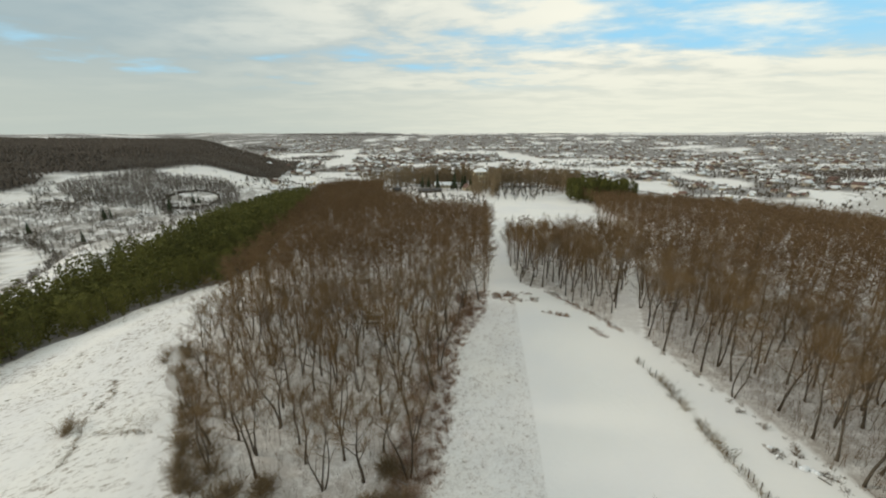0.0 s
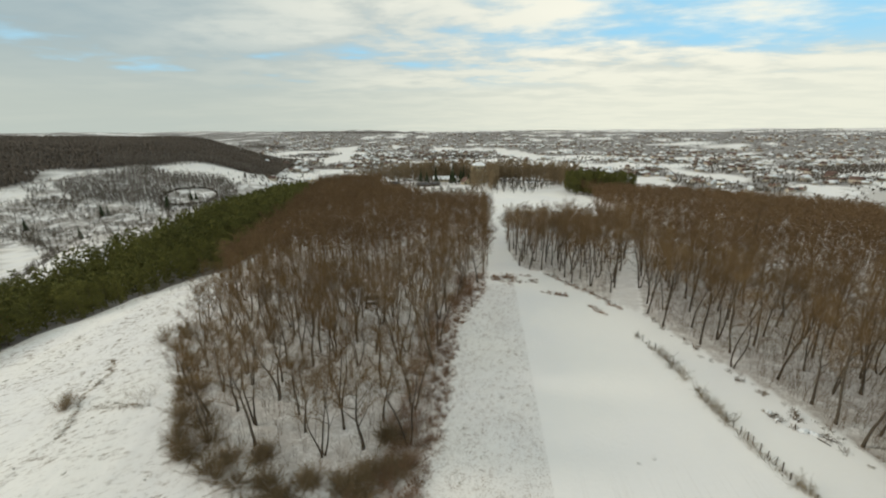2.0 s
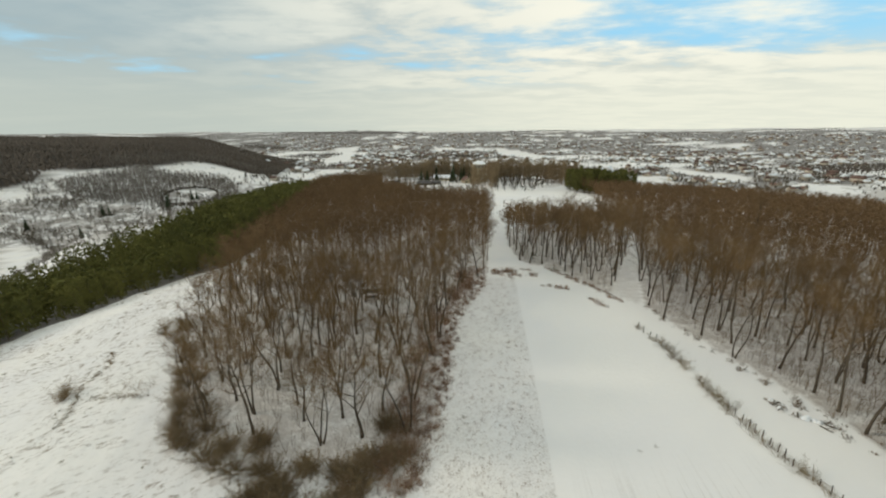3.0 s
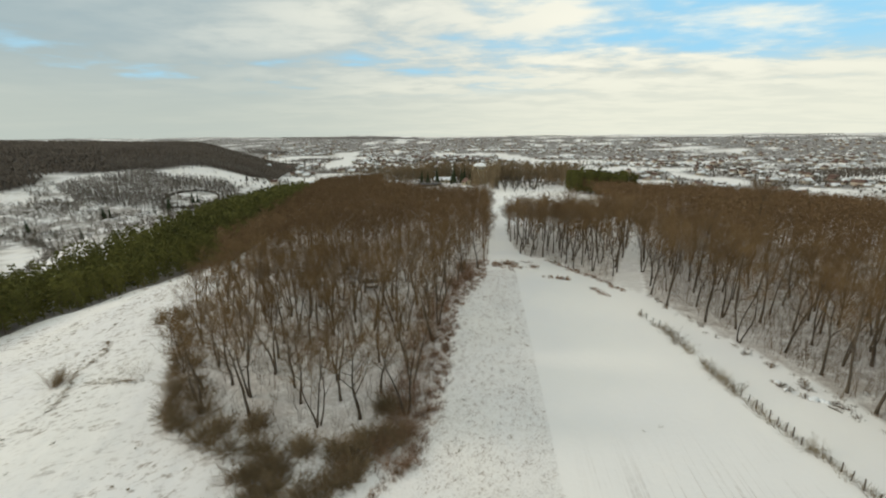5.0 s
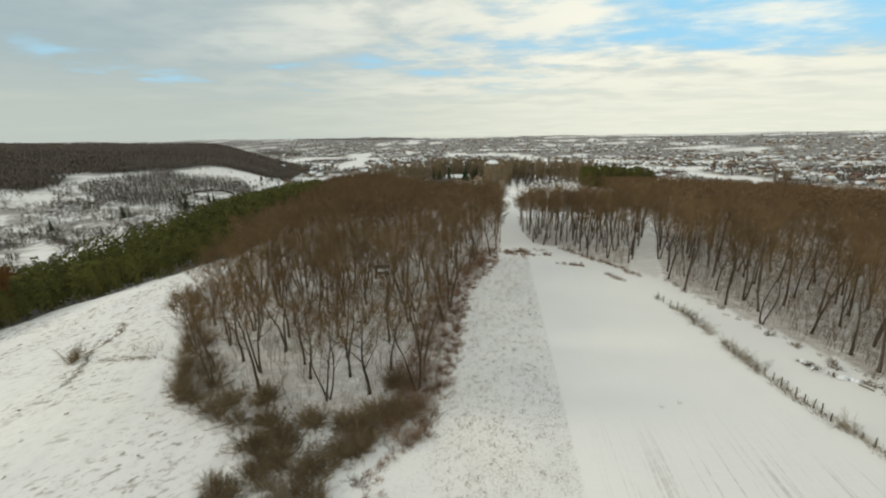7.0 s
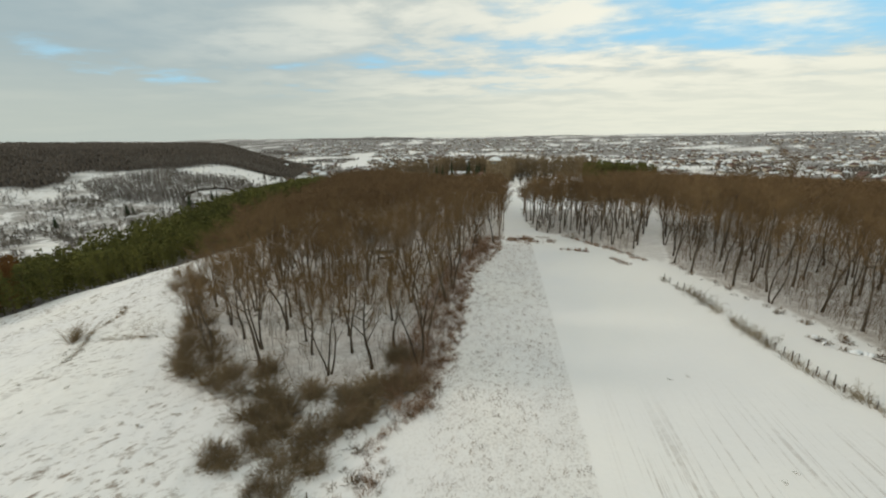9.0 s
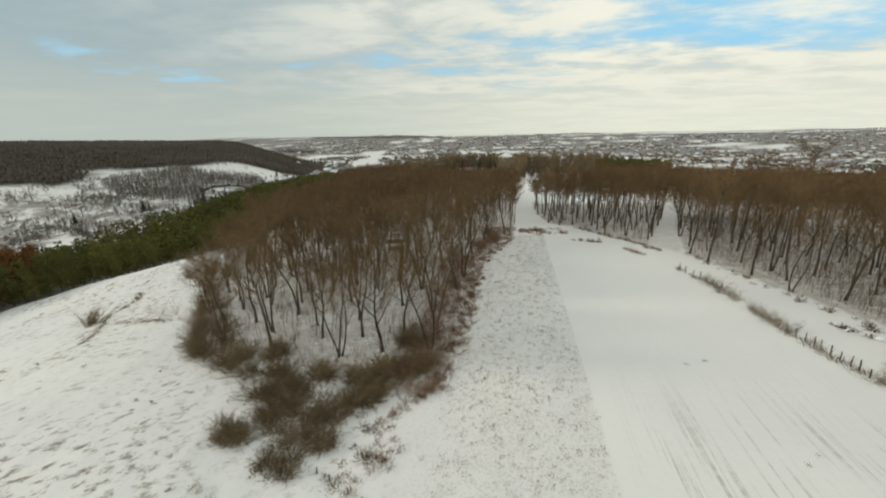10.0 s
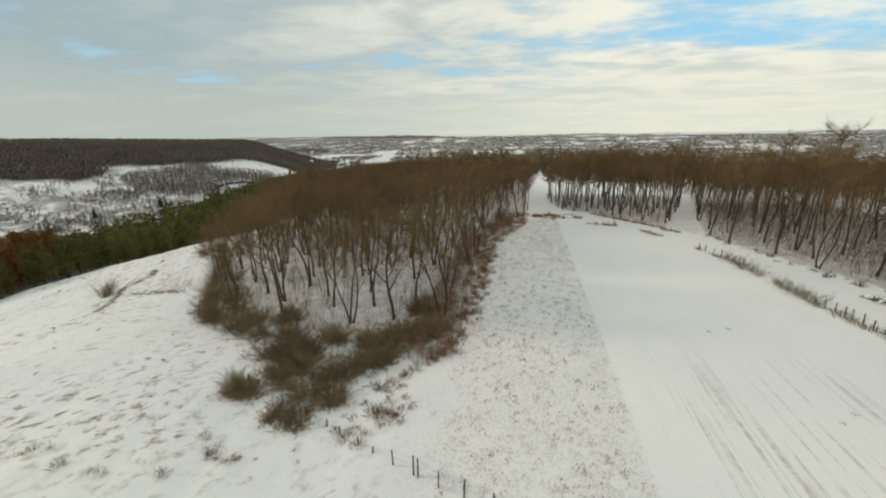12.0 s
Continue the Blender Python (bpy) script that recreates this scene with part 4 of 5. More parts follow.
# ------------------------------------------------------------------ fences, feeder, brushwood
def post_soup(seed, height=1.35, radius=0.055):
    r = random.Random(seed)
    lean = Vector((r.uniform(-.09, .09), r.uniform(-.09, .09), 0)) * height
    s = Soup()
    s.tube([Vector((0, 0, -.5)), Vector((0, 0, height * .5)) + lean * .5, Vector((0, 0, height)) + lean, Vector((0, 0, height + .03)) + lean], [radius, radius * .95, radius * .85, 0], 7)
    return s, Vector((0, 0, height)) + lean


def fence(label, places, seed, height, wires):
    r = random.Random(seed)
    root = new("wire_fence")
    x0, y0 = places[0]
    root.location = (x0, y0, gz(x0, y0))
    tops = []
    for i, (x, y) in enumerate(places):
        s, top = post_soup(seed * 50 + i, height * r.uniform(0.7, 1.1) * (0.55 if seed == 3 and i < 4 else 1), r.uniform(0.045, 0.07))
        ob = part("post", s, TIMBER, root)
        at = Vector((x - x0, y - y0, gz(x, y) - gz(x0, y0)))
        ob.location = at
        tops.append((at, top))
    for level in wires:
        for (a, t), (b, u) in zip(tops, tops[1:]):
            p, q = a + t * level, b + u * level
            mid = p.lerp(q, .5) - Vector((0, 0, 0.04))
            s = Soup().tube([p, mid, q], [0.006, 0.006, 0.006], 3, False)
            part("wire", s, STEEL, root)
    return tagged(root, label, "fence")


fence("old wire fence on leaning weathered posts below the thicket", [(-10.8, 20.6), (-9.7, 20.1), (-8.0, 18.9), (-6.8, 18.3), (-5.2, 17.2), (-3.8, 16.5), (-3.5, 16.3), (-2.2, 15.6), (-0.7, 14.8), (0.9, 14.0), (2.6, 13.1), (4.4, 12.2)], 3, 1.25, (0.9, 0.55))
east_posts = [(rowx(y) + r.uniform(-.12, .12), y) for y in (20.0, 21.6, 23.2, 24.3, 25.3, 26.2, 27.1, 29.4, 30.4, 31.2, 32.1, 33.0, 33.9, 34.8, 35.7, 36.6, 53.6, 54.8, 56.2, 57.8)]
fence("row of weathered fence posts beside the snowy field", east_posts, 4, 1.05, (0.85,))
tuft_set("fence_weed", GRASS, "dry weeds along the fence line", "weeds along the fence", [(rowx(y) + r.uniform(-.4, .3), y) for y in np.linspace(20, 37.5, 26)] + [(rowx(y) + r.uniform(-.3, .3), y) for y in (53.4, 54.2, 55.4, 57.2, 57.9)], 0.7, 1.6)


def feeder():
    """A game feeder: a boarded roof on posts over a rack."""
    root = new("game_feeder")
    for x in (-1.3, 1.3):
        for y in (-.6, .6):
            part("post", Soup().tube([Vector((x, y, -.4)), Vector((x, y, 1.9)), Vector((x, y, 1.95))], [0.07, 0.06, 0], 6), TIMBER, root)
    for side in (-1, 1):
        for i in range(6):
            s = Soup()
            n = 0.95 * (i + .5) / 6
            s.box(-1.75, -.085, -.015, 1.75, .085, .015)
            ob = part("roof_board", s, TIMBER, root)
            ob.matrix_basis = pose(0, side * n, 2.42 - n * 0.55, -side * 29, 0, 0)
    part("trough", Soup().box(-1.25, -.3, .55, 1.25, .3, .62).box(-1.25, -.34, .55, 1.25, -.3, .85).box(-1.25, .3, .55, 1.25, .34, .85), TIMBER, root)
    root.matrix_basis = pose(-14.6, 74.5, gz(-14.6, 74.5), 0, 0, 6)
    tagged(root, "dark weathered wooden game feeder among the trees", "feeder")


feeder()


def brush_pile():
    """Felled trunks under patches of snow at the wood's edge."""
    r = random.Random(9)
    root = new("log_pile")
    for i in range(10):
        a = Vector((r.uniform(-3.0, 3.0), r.uniform(-.9, .9), 0.10 + 0.045 * (i // 4)))
        t = r.gauss(0.6, 0.9)
        d = Vector((math.cos(t), math.sin(t), r.uniform(-.05, .12))) * r.uniform(0.35, 0.9)
        rad = r.uniform(.03, .07)
        s = Soup().tube([a - d, a, a + d, a + d * 1.01], [rad, rad * .95, rad * .85, 0], 8)
        s.f.append(tuple(range(7, -1, -1)))
        part("log", s, TIMBER, root)
    for i in range(6):
        cap = Soup()
        c, w = Vector((r.uniform(-3.0, 3.0), r.uniform(-.7, .7), r.uniform(.12, .28))), r.uniform(.2, .45)
        for j in range(4):
            for k in range(9):
                t = math.tau * k / 9
                rr = w * (1.0, 0.85, 0.55, 0.2)[j] * r.uniform(.85, 1.15)
                cap.v.append((c.x + math.cos(t) * rr, c.y + math.sin(t) * rr * .7, c.z + (-.16, .04, .13, .19)[j]))
        for j in range(3):
            for k in range(9):
                cap.f.append((j * 9 + k, j * 9 + (k + 1) % 9, j * 9 + 9 + (k + 1) % 9, j * 9 + 9 + k))
        cap.f.append(tuple(27 + k for k in range(9)))
        part("snow_cap", cap, ROOF_SNOW, root, "uneven cap of snow")
    root.matrix_basis = pose(40.6, 36.0, gz(40.6, 36.0), 0, 0, -52)
    tagged(root, "snow-capped pile of felled logs at the forest edge", "log pile")


ROOF_SNOW = surface("roof_snow", (0.70, 0.72, 0.75), (0.82, 0.82, 0.81), 3, 0.7, 0.02)
brush_pile()


# ------------------------------------------------------------------ buildings
CREAM = surface("cream_plaster", (0.38, 0.32, 0.21), (0.62, 0.54, 0.38), 1.2, 0.9, 0.01)
PLASTER = surface("house_plaster", (0.30, 0.265, 0.215), (0.60, 0.53, 0.43), 1.2, 0.9, 0.01, 0.5)
TILE = surface("brown_roofing", (0.11, 0.068, 0.055), (0.23, 0.14, 0.11), 2.0, 0.85, 0.01, 0.5)
SLATE = surface("dark_roofing", (0.05, 0.05, 0.055), (0.14, 0.13, 0.13), 2.0, 0.8, 0.01, 0.4)
PANE, _nt, _b = shader("window_glass")
_b.inputs["Base Color"].default_value = (0.03, 0.035, 0.04, 1)
_b.inputs["Roughness"].default_value = 0.08
BRICK = surface("chimney_brick", (0.16, 0.07, 0.05), (0.32, 0.16, 0.11), 6, 0.9, 0.01)


def gable_roof(w, l, h, rise, eave=0.4, thick=0.22):
    s = Soup()
    X, Y = w / 2 + eave, l / 2 + eave
    drop = rise * eave / (w / 2)
    prof = [(-X, h - drop), (0, h + rise), (X, h - drop), (X, h - drop - thick), (0, h + rise - thick), (-X, h - drop - thick)]
    n = len(prof)
    s.v = [(x, -Y, z) for x, z in prof] + [(x, Y, z) for x, z in prof]
    s.f = [tuple(range(n - 1, -1, -1)), tuple(range(n, 2 * n))] + [(i, (i + 1) % n, n + (i + 1) % n, n + i) for i in range(n)]
    return s


def gable_wall(w, l, h, rise):
    s = Soup()
    prof = [(-w / 2, -1.0), (w / 2, -1.0), (w / 2, h), (0, h + rise * .96), (-w / 2, h)]
    n = len(prof)
    s.v = [(x, -l / 2, z) for x, z in prof] + [(x, l / 2, z) for x, z in prof]
    s.f = [tuple(range(n)), tuple(range(2 * n - 1, n - 1, -1))] + [(i, n + i, n + (i + 1) % n, (i + 1) % n) for i in range(n)]
    return s


def house(name, label, category, group, w, l, h, rise, wall, roof, storeys=1, chimney=True):
    root = new(name)
    part("wall", gable_wall(w, l, h, rise), wall, root)
    part("roof", gable_roof(w, l, h, rise), roof, root)
    if chimney:
        part("chimney", Soup().box(-.35, l * .18, h + rise * .5, .35, l * .18 + .6, h + rise + 1.0), BRICK, root)
    for st in range(storeys):
        z = 1.0 + st * (h / storeys)
        for y in np.linspace(-l / 2 + 1.8, l / 2 - 1.8, max(2, int(l / 3.2))):
            for side in (-1, 1):
                x = side * (w / 2 + .02)
                part("window", Soup().box(min(x, x - side * .1), y - .5, z, max(x, x - side * .1), y + .5, z + 1.3), PANE, root)
        for x in (-w / 4, w / 4):
            part("window", Soup().box(x - .5, -l / 2 - .03, z, x + .5, -l / 2 + .08, z + 1.3), PANE, root)
    return tagged(root, label, category, group)


def yard_tree(seed):
    """A tall tree seen only from far off: trunk and a light crown."""
    r = random.Random(seed)
    wood, crown = Soup(), Soup()
    trunk, _ = wander(r, Vector((0, 0, -.4)), Vector((0, 0, 1)), 11.5, 4, 0.08, 0.05)
    wood.tube(trunk, [0.2, 0.17, 0.13, 0.08, 0], 5)
    for i in range(13):
        p, d = along(trunk, 0.14 + 0.85 * i / 13)
        a = i * 2.4 + r.random()
        q = p + Vector((math.cos(a), math.sin(a), r.uniform(.8, 1.6))) * r.uniform(1.2, 2.3) * (1.2 - .6 * i / 13)
        wood.cone(p, q, 0.06)
        for k in range(9):
            o = p.lerp(q, r.uniform(.2, 1))
            w = Vector((r.uniform(-.8, .8), r.uniform(-.8, .8), r.uniform(-.1, 1.1))).normalized()
            crown.cone(o, o + w * r.uniform(1.0, 2.2), r.uniform(.07, .15))
    return wood, crown


# the manor and its yard at the far end of the ridge
def manor():
    root = new("manor_house")
    w, l, h = 13.0, 14.0, 17.0
    part("wall", Soup().box(-w / 2, -l / 2, -2, w / 2, l / 2, h), CREAM, root)
    part("cornice", Soup().box(-w / 2 - .35, -l / 2 - .35, h - .5, w / 2 + .35, l / 2 + .35, h + .05), CREAM, root)
    hip = Soup()
    hip.v = [(-w / 2 - .5, -l / 2 - .5, h + .05), (w / 2 + .5, -l / 2 - .5, h + .05), (w / 2 + .5, l / 2 + .5, h + .05), (-w / 2 - .5, l / 2 + .5, h + .05), (-2, 0, h + 3.2), (2, 0, h + 3.2)]
    hip.f = [(3, 2, 1, 0), (0, 1, 5, 4), (1, 2, 5), (2, 3, 4, 5), (3, 0, 4)]
    part("roof", hip, ROOF_SNOW, root, "hipped roof under snow")
    for st in range(4):
        for x in (-4.5, -1.5, 1.5, 4.5):
            z = 1.6 + st * 4.1
            pane = part("window", Soup().box(x - .65, -l / 2 - .03, z, x + .65, -l / 2 + .1, z + 2.1), PANE, root)
            part("frame", Soup().box(x - .8, -l / 2 - .09, z - .12, x - .65, -l / 2 + .02, z + 2.25).box(x + .65, -l / 2 - .09, z - .12, x + .8, -l / 2 + .02, z + 2.25).box(x - .65, -l / 2 - .09, z + 2.1, x + .65, -l / 2 + .02, z + 2.25), ROOF_SNOW, pane, "pale window surround")
            part("sill", Soup().box(x - .85, -l / 2 - .22, z - .14, x + .85, -l / 2 - .02, z - .02), CREAM, pane)
    root.matrix_basis = pose(36, 394, gz(36, 394), 0, 0, 4)
    tagged(root, "tall cream-plastered manor house behind slender trees", "house")


manor()
barn = house("long_barn", "long low barn with a snow-covered roof beside the yard", "barn", "", 8, 22, 3.0, 2.6, CREAM, ROOF_SNOW)
barn.matrix_basis = pose(2, 398, gz(2, 398), 0, 0, 82)
cot = house("yellow_cottage", "small yellow cottage near the spruces", "house", "", 7, 9, 3.2, 2.8, CREAM, TILE)
cot.matrix_basis = pose(22, 372, gz(22, 372), 0, 0, 20)
shed = house("dark_shed", "dark wooden shed standing in the snowy yard", "shed", "yard sheds", 4.5, 7, 2.4, 1.4, TIMBER, SLATE, 1, False)
for i, (x, y, a) in enumerate([(-13, 356, 70), (-6, 360, 100), (-20, 362, 85), (-45, 380, 70)]):
    m = pose(x, y, gz(x, y), 0, 0, a)
    if i:
        copy_thing(shed, m)
    else:
        shed.matrix_basis = m
masters_f = [make_tree("spruce", spruce(600 + i, 13 + 2 * i), "dark pointed spruce near the manor", "tree", "manor spruces", BARK, SPRUCE) for i in range(2)]
plant(masters_f, [(18, 392), (20.5, 396), (8, 378), (25, 379), (49, 380), (51, 384), (-16, 402), (-22, 405), (-6, 388), (10, 386)], r, 0.85, 1.4)
masters_v = [make_tree("valley_spruce", spruce(610 + i, 20), "tall dark spruce standing alone in the snowy valley", "tree", "valley spruces", BARK, SPRUCE) for i in range(2)]
plant(masters_v, [(-466, 532), (-462, 537), (-418, 441), (-417, 594), (-412, 586), (-405, 574), (-396, 620), (-391, 624), (-510, 470)], r, 0.75, 1.1)
YARD = [(-60, 415), (-20, 408), (28, 408), (60, 400), (92, 385), (104, 345), (120, 350), (130, 400), (60, 450), (-40, 450), (-90, 430)]
yard_trees = scatter(YARD, 3.9, 51) + scatter([(24, 318), (44, 316), (52, 376), (24, 380)], 7.5, 54)
MID = [yard_tree(320 + i) for i in range(4)]
masters_y = [make_tree("yard_tree", k, "tall leafless tree round the manor yard", "tree", "manor yard trees", OLIVE, OLIVE) for k in MID]
plant(masters_y, yard_trees + [(28, 322), (31, 331), (40, 326), (43, 336), (34, 345), (46, 346), (29, 352), (38, 354), (26, 336)], r, 1.15, 1.8)
SCRUBS = [far_tree(700 + i, 6.0, 150, 0.09) for i in range(4)]
tagged(sown("yard_scrub", SCRUBS, scatter([(39, 302), (66, 297), (76, 318), (98, 345), (80, 372), (46, 368)], 4.2, 52) + scatter([(-62, 418), (-20, 411), (28, 411), (60, 403), (92, 388), (100, 400), (60, 420), (-60, 430)], 3.4, 53) + scatter([(16, 195), (24, 200), (30, 300), (24, 318), (-8, 312), (-40, 345), (-30, 270)], 4.6, 56) + scatter([(-60, 400), (-44, 350), (-20, 335), (0, 350), (18, 345), (30, 360), (20, 402), (-20, 404)], 7.5, 57), GREYWOOD, 4, (0.6, 1.0)), "brown scrub beside the snowy clearing", "scrub", kind="stuff")


# ------------------------------------------------------------------ valley, hill and town
CLUMPS = [clump_tree(720 + i) for i in range(5)]
FACEWOOD = [(-601, 613), (-612, 652), (-579, 693), (-556, 745), (-492, 728), (-405, 740), (-352, 678), (-332, 631), (-366, 606), (-414, 584), (-494, 580), (-543, 579)]
FRINGE = [(-640, 770), (-570, 825), (-495, 900), (-440, 945), (-400, 900), (-450, 850), (-520, 775), (-600, 715)]
DARKS = [[(-1340, 2650), (-1000, 2520), (-1020, 2700), (-1330, 2860)], [(-680, 1740), (-490, 1800), (-480, 1960), (-660, 1960)], [(10, 1640), (150, 1640), (170, 1760), (0, 1760)],
         [(-1500, 3750), (-250, 3900), (-260, 4150), (-1500, 4050)], [(650, 4050), (1300, 4100), (1300, 4350), (640, 4300)], [(1040, 1060), (1500, 1150), (1600, 1350), (1150, 1250)],
         [(1700, 3500), (3200, 3300), (3300, 3450), (1700, 3700)]]
tagged(sown("hill_forest", [clump_tree(730 + i, 10, 6, 1.75) for i in range(5)], scatter(HILLWOOD, 5.6, 61, 17000) + scatter(HILLBACK, 9.5, 66), HILLTREES, 5, (0.8, 1.2)), "dark leafless forest over the far hill", "forest", kind="stuff")
tagged(sown("hillside_wood", [pole_tree(130 + i) for i in range(5)], [p for p in scatter(FACEWOOD, 4.2, 62) if math.hypot((p[0] + 405) / 38, (p[1] - 632) / 40) > 1.05] + scatter(FRINGE, 5.0, 63), POLEWOOD, 6, (0.7, 1.15)), "thin grey leafless wood on the snowy hillside", "woodland", kind="stuff")
dark_places = []
for i, poly in enumerate(DARKS):
    dark_places += scatter(poly, 11 if poly[0][1] < 3000 else 17, 70 + i)
tagged(sown("far_woods", CLUMPS, dark_places, HILLTREES, 7, (1.0, 1.6)), "dark strips of far leafless woodland", "woodland", kind="stuff")

# houses and trees of the town
HOUSES = []
for i, (w, l, h, rise, wall, roof, st) in enumerate([(8, 10, 3.2, 3.4, PLASTER, ROOF_SNOW, 1), (9, 12, 3.4, 3.8, PLASTER, TILE, 1), (7, 9, 3.0, 2.6, PLASTER, SLATE, 1), (9, 11, 5.8, 3.4, CREAM, ROOF_SNOW, 2),
                                                  (10, 13, 6.0, 4.0, PLASTER, TILE, 2), (8, 15, 3.0, 3.0, PLASTER, ROOF_SNOW, 1)]):
    HOUSES.append((w, l, h, rise, wall, roof, st))
rt = random.Random(77)


def townscape(n, lo, hi, a0, a1, seed, high):
    """Places in the valley and on the plain, clear of the hill's woods."""
    q = np.random.RandomState(seed)
    a, d = np.radians(q.uniform(a0, a1, n)), lo + (hi - lo) * q.rand(n) ** 0.8
    x, y = np.sin(a) * d, np.cos(a) * d
    ok = ~((land(x, y) > high) & (y < 2300)) & ~inside(HILLWOOD, x, y)
    return x, y, ok, q


x, y, ok, q = townscape(5600, 760, 3700, -24, 62, 77, -52)
ok &= (plots(x, y) < 0.12) & ~in_fields(x, y) & ~inside(SLOPE, x, y)
for poly in DARKS:
    ok &= ~inside(poly, x, y)
town = [(float(a), float(b)) for a, b in zip(x[ok], y[ok])][:1900]
town.sort(key=lambda p: p[0] ** 2 + p[1] ** 2)
near_town, far_town = town[:150], town[150:]
made = []
for i, (x, y) in enumerate(near_town):
    k = rt.randrange(len(HOUSES))
    m = pose(x, y, gz(x, y), 0, 0, rt.uniform(0, 360))
    if len(made) < len(HOUSES):
        w, l, h, rise, wall, roof, st = HOUSES[i % len(HOUSES)]
        label = ("small snow-roofed house in the valley", "house with a brown tiled roof in the valley", "low house with a dark roof in the valley", "two-storey cream house under a snowy roof",
                 "two-storey house with a brown roof", "long low house under a snowy roof")[i % len(HOUSES)]
        ob = house("village_house", label, "house", "village houses", w, l, h, rise, wall, roof, st)
        ob.matrix_basis = m
        made.append(ob)
    else:
        copy_thing(made[k], m)


def house_arrays(roof_only, w, l, h, rise):
    return gable_roof(w, l, h, rise).tris() if roof_only else gable_wall(w, l, h, rise).tris()


# the town farther off: walls and roofs, gathered by roof colour
for name, label, sel, roof in (("snowy_roofed_town", "distant town houses under snow-covered roofs", lambda i: i % 5 < 3, ROOF_SNOW), ("tile_roofed_town", "distant town houses with red-brown roofs", lambda i: i % 5 >= 3, TILE)):
    spots = [p for i, p in enumerate(far_town) if sel(i)]
    kinds_w = [house_arrays(False, w, l, h, rise) for w, l, h, rise, *_ in HOUSES]
    kinds_r = [house_arrays(True, w, l, h, rise) for w, l, h, rise, *_ in HOUSES]
    root = sown(name, kinds_w, spots, PLASTER, 90, (0.9, 1.5))
    roofs = sown("roofs", kinds_r, spots, roof, 90, (0.9, 1.5))
    roofs.parent = root
    tagged(root, label, "town", kind="stuff")

for name, n, lo, hi, seed, keep, kinds in (("town_trees", 22000, 520, 1900, 78, 7500, [clump_tree(740 + i, 8, 7, 0.9) for i in range(5)]), ("plain_trees", 34000, 1700, 4300, 79, 9500, [clump_tree(750 + i, 8, 3, 1.8) for i in range(5)])):
    x, y, ok, q = townscape(n, lo, hi, -36, 66, seed, -50)
    ok &= (plots(x, y) < 0.05 + 0.3 * (hi > 4000)) | (q.rand(len(x)) < 0.06)
    ok &= ~in_fields(x, y) & ~(inside(SLOPE, x, y) & (q.rand(len(x)) < 0.6))
    ok &= (waves(x, y, 160, 33) > -0.2) | (q.rand(len(x)) < 0.35)
    spots = [(float(a), float(b)) for a, b in zip(x[ok], y[ok])][:keep]
    tagged(sown(name, kinds, spots, GREYWOOD, seed, (0.6, 1.5)), "grey leafless trees among the town's houses" if lo < 1000 else "leafless trees scattered over the far plain", "trees", kind="stuff")

# hedgerows and orchards down in the western valley
rows = []
HEDGES = [[(-501, 494), (-478, 518), (-447, 559), (-403, 593)], [(-470, 467), (-433, 500), (-406, 498)], [(-405, 337), (-408, 370), (-404, 396)], [(-474, 436), (-390, 381), (-371, 349)], [(-429, 614), (-392, 556)],
          [(-400, 406), (-372, 430), (-340, 470), (-330, 520)], [(-460, 545), (-425, 560), (-395, 560)], [(-610, 540), (-560, 560), (-520, 560)], [(-530, 451), (-480, 440), (-440, 420)]]
for line in HEDGES:
    for (x0, y0), (x1, y1) in zip(line, line[1:]):
        n = int(math.hypot(x1 - x0, y1 - y0) / 2.2)
        rows += [(x0 + (x1 - x0) * k / n + rt.uniform(-2, 2), y0 + (y1 - y0) * k / n + rt.uniform(-2, 2)) for k in range(n)]
for i in range(40):
    x, y = rt.uniform(-640, -290), rt.uniform(300, 600)
    a, n = radians(rt.gauss(40, 25)), rt.randint(6, 20)
    rows += [(x + math.cos(a) * k * 2.4 + rt.uniform(-1.5, 1.5), y + math.sin(a) * k * 2.4 + rt.uniform(-1.5, 1.5)) for k in range(n)]
COPSE = [(-611, 532), (-600, 566), (-530, 553), (-504, 513), (-474, 440), (-529, 451)]
rows += [p for p in scatter(COPSE, 5.0, 64) if float(waves(p[0], p[1], 60, 42)) > -0.35]
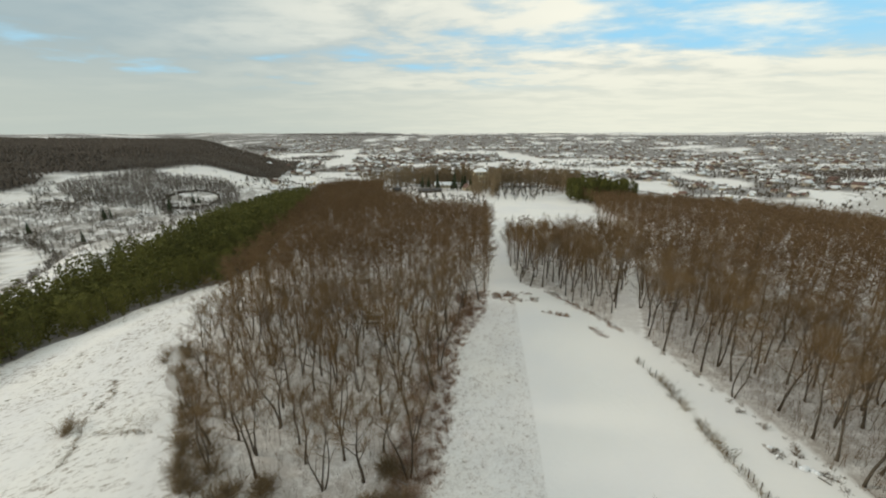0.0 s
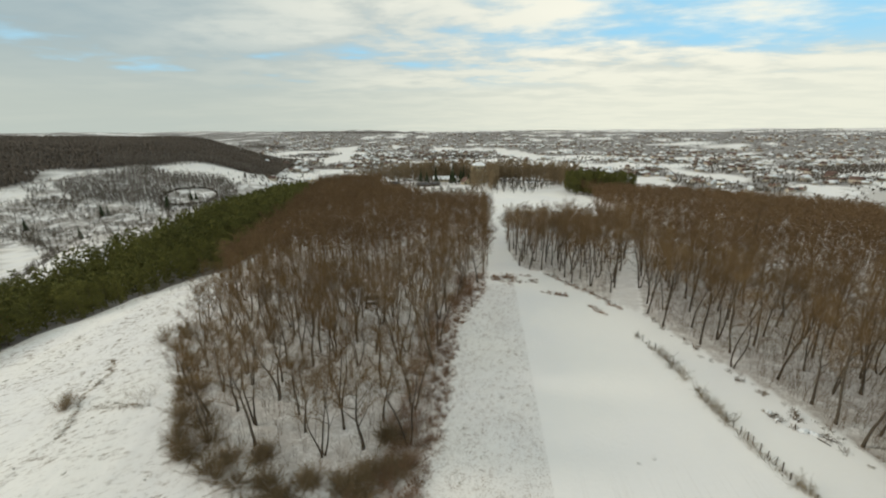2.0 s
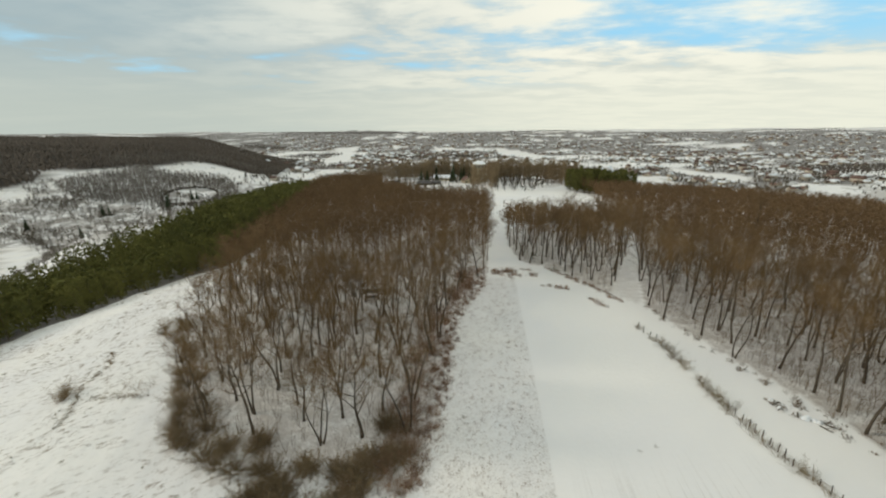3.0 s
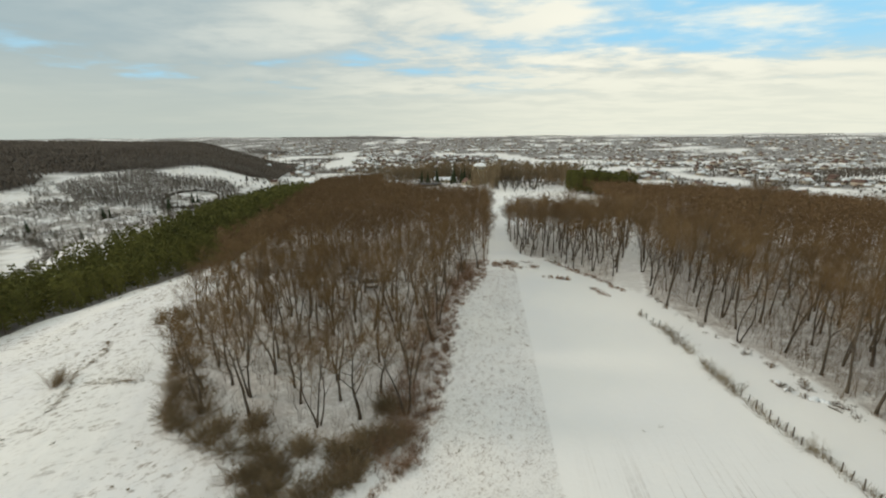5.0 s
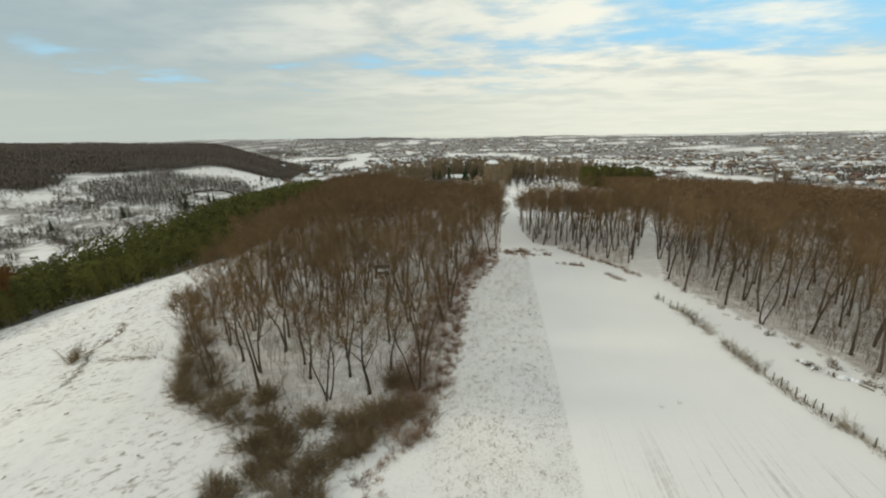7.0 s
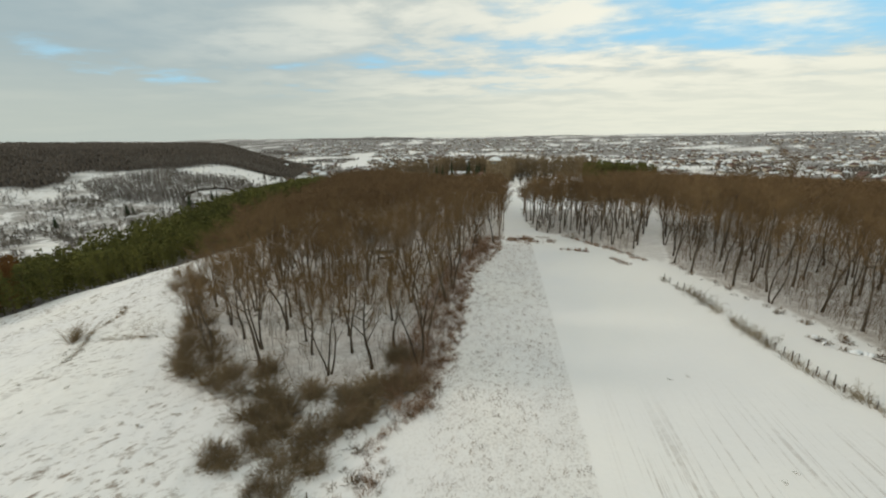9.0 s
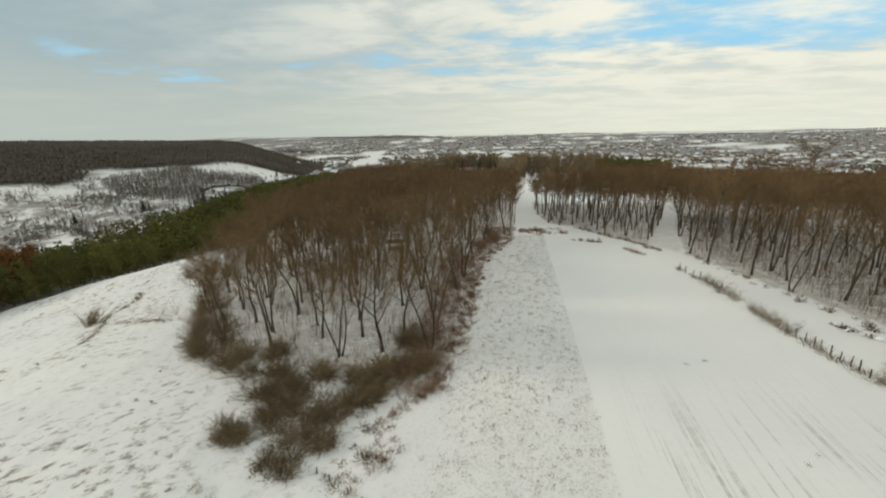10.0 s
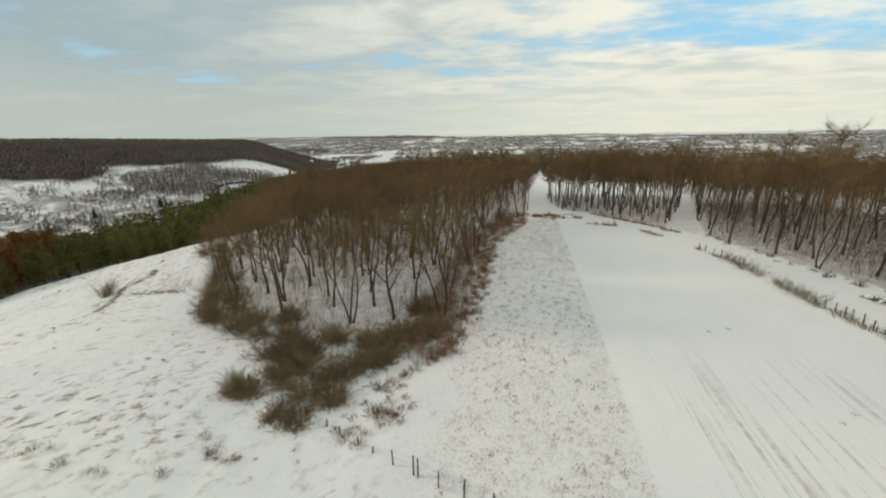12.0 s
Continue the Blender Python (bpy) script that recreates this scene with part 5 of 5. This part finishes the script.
ring = [(-405 + 38 * math.cos(math.tau * k / 130) + rt.uniform(-1, 1), 632 + 40 * math.sin(math.tau * k / 130) + rt.uniform(-1, 1)) for k in range(130)]
tagged(sown("ring_hedge", [clump_tree(770 + i, 6, 8, 0.9) for i in range(3)], ring, HILLTREES, 19, (0.8, 1.3)), "dark hedge curving round a snowy plot", "hedgerow", kind="stuff")
rows += [p for p in ((rt.uniform(-680, -300), rt.uniform(300, 640)) for _ in range(4200)) if float(waves(p[0], p[1], 110, 41)) > -0.05]
rows += scatter([(-186, 170), (-300, 190), (-340, 330), (-300, 420), (-215, 330), (-182, 230)], 7.5, 65)
rows += [p for p in ((rt.uniform(-560, -330), rt.uniform(700, 900)) for _ in range(110)) if not inside(HILLWOOD, *p)]
rows = [p for p in rows if gz(*p) < -14 and not in_fields(*p)]
tagged(sown("valley_orchards", [pole_tree(135 + i, 7) for i in range(4)], rows[::3], POLEWOOD, 18, (0.6, 1.2)), "thin grey orchard trees in the snowy valley", "trees", kind="stuff")
tagged(sown("valley_hedgerows", [far_tree(760 + i, 6.0, 33, 0.19) for i in range(5)], [p for i, p in enumerate(rows) if i % 3], GREYWOOD, 9, (0.5, 1.4)), "brown hedgerows in the snowy valley", "hedgerow", kind="stuff")


def mast(x, y, h):
    root = new("lattice_mast")
    for sx in (-1, 1):
        for sy in (-1, 1):
            part("leg", Soup().tube([Vector((sx * 2.2, sy * 2.2, -1)), Vector((sx * .5, sy * .5, h))], [.35, .22], 4, False), STEEL, root)
    for k in range(8):
        z0, z1 = h * k / 8, h * (k + 1) / 8
        a0, a1 = 2.2 - 1.7 * k / 8, 2.2 - 1.7 * (k + 1) / 8
        for s in (-1, 1):
            part("brace", Soup().tube([Vector((-a0 * s, -a0, z0)), Vector((a1 * s, -a1, z1))], [.14, .14], 3, False), STEEL, root)
    root.location = (x, y, gz(x, y))
    return tagged(root, "tall grey lattice mast on the skyline", "mast", "skyline masts")


mast(-425, 3500, 62)
mast(-1390, 3400, 52)
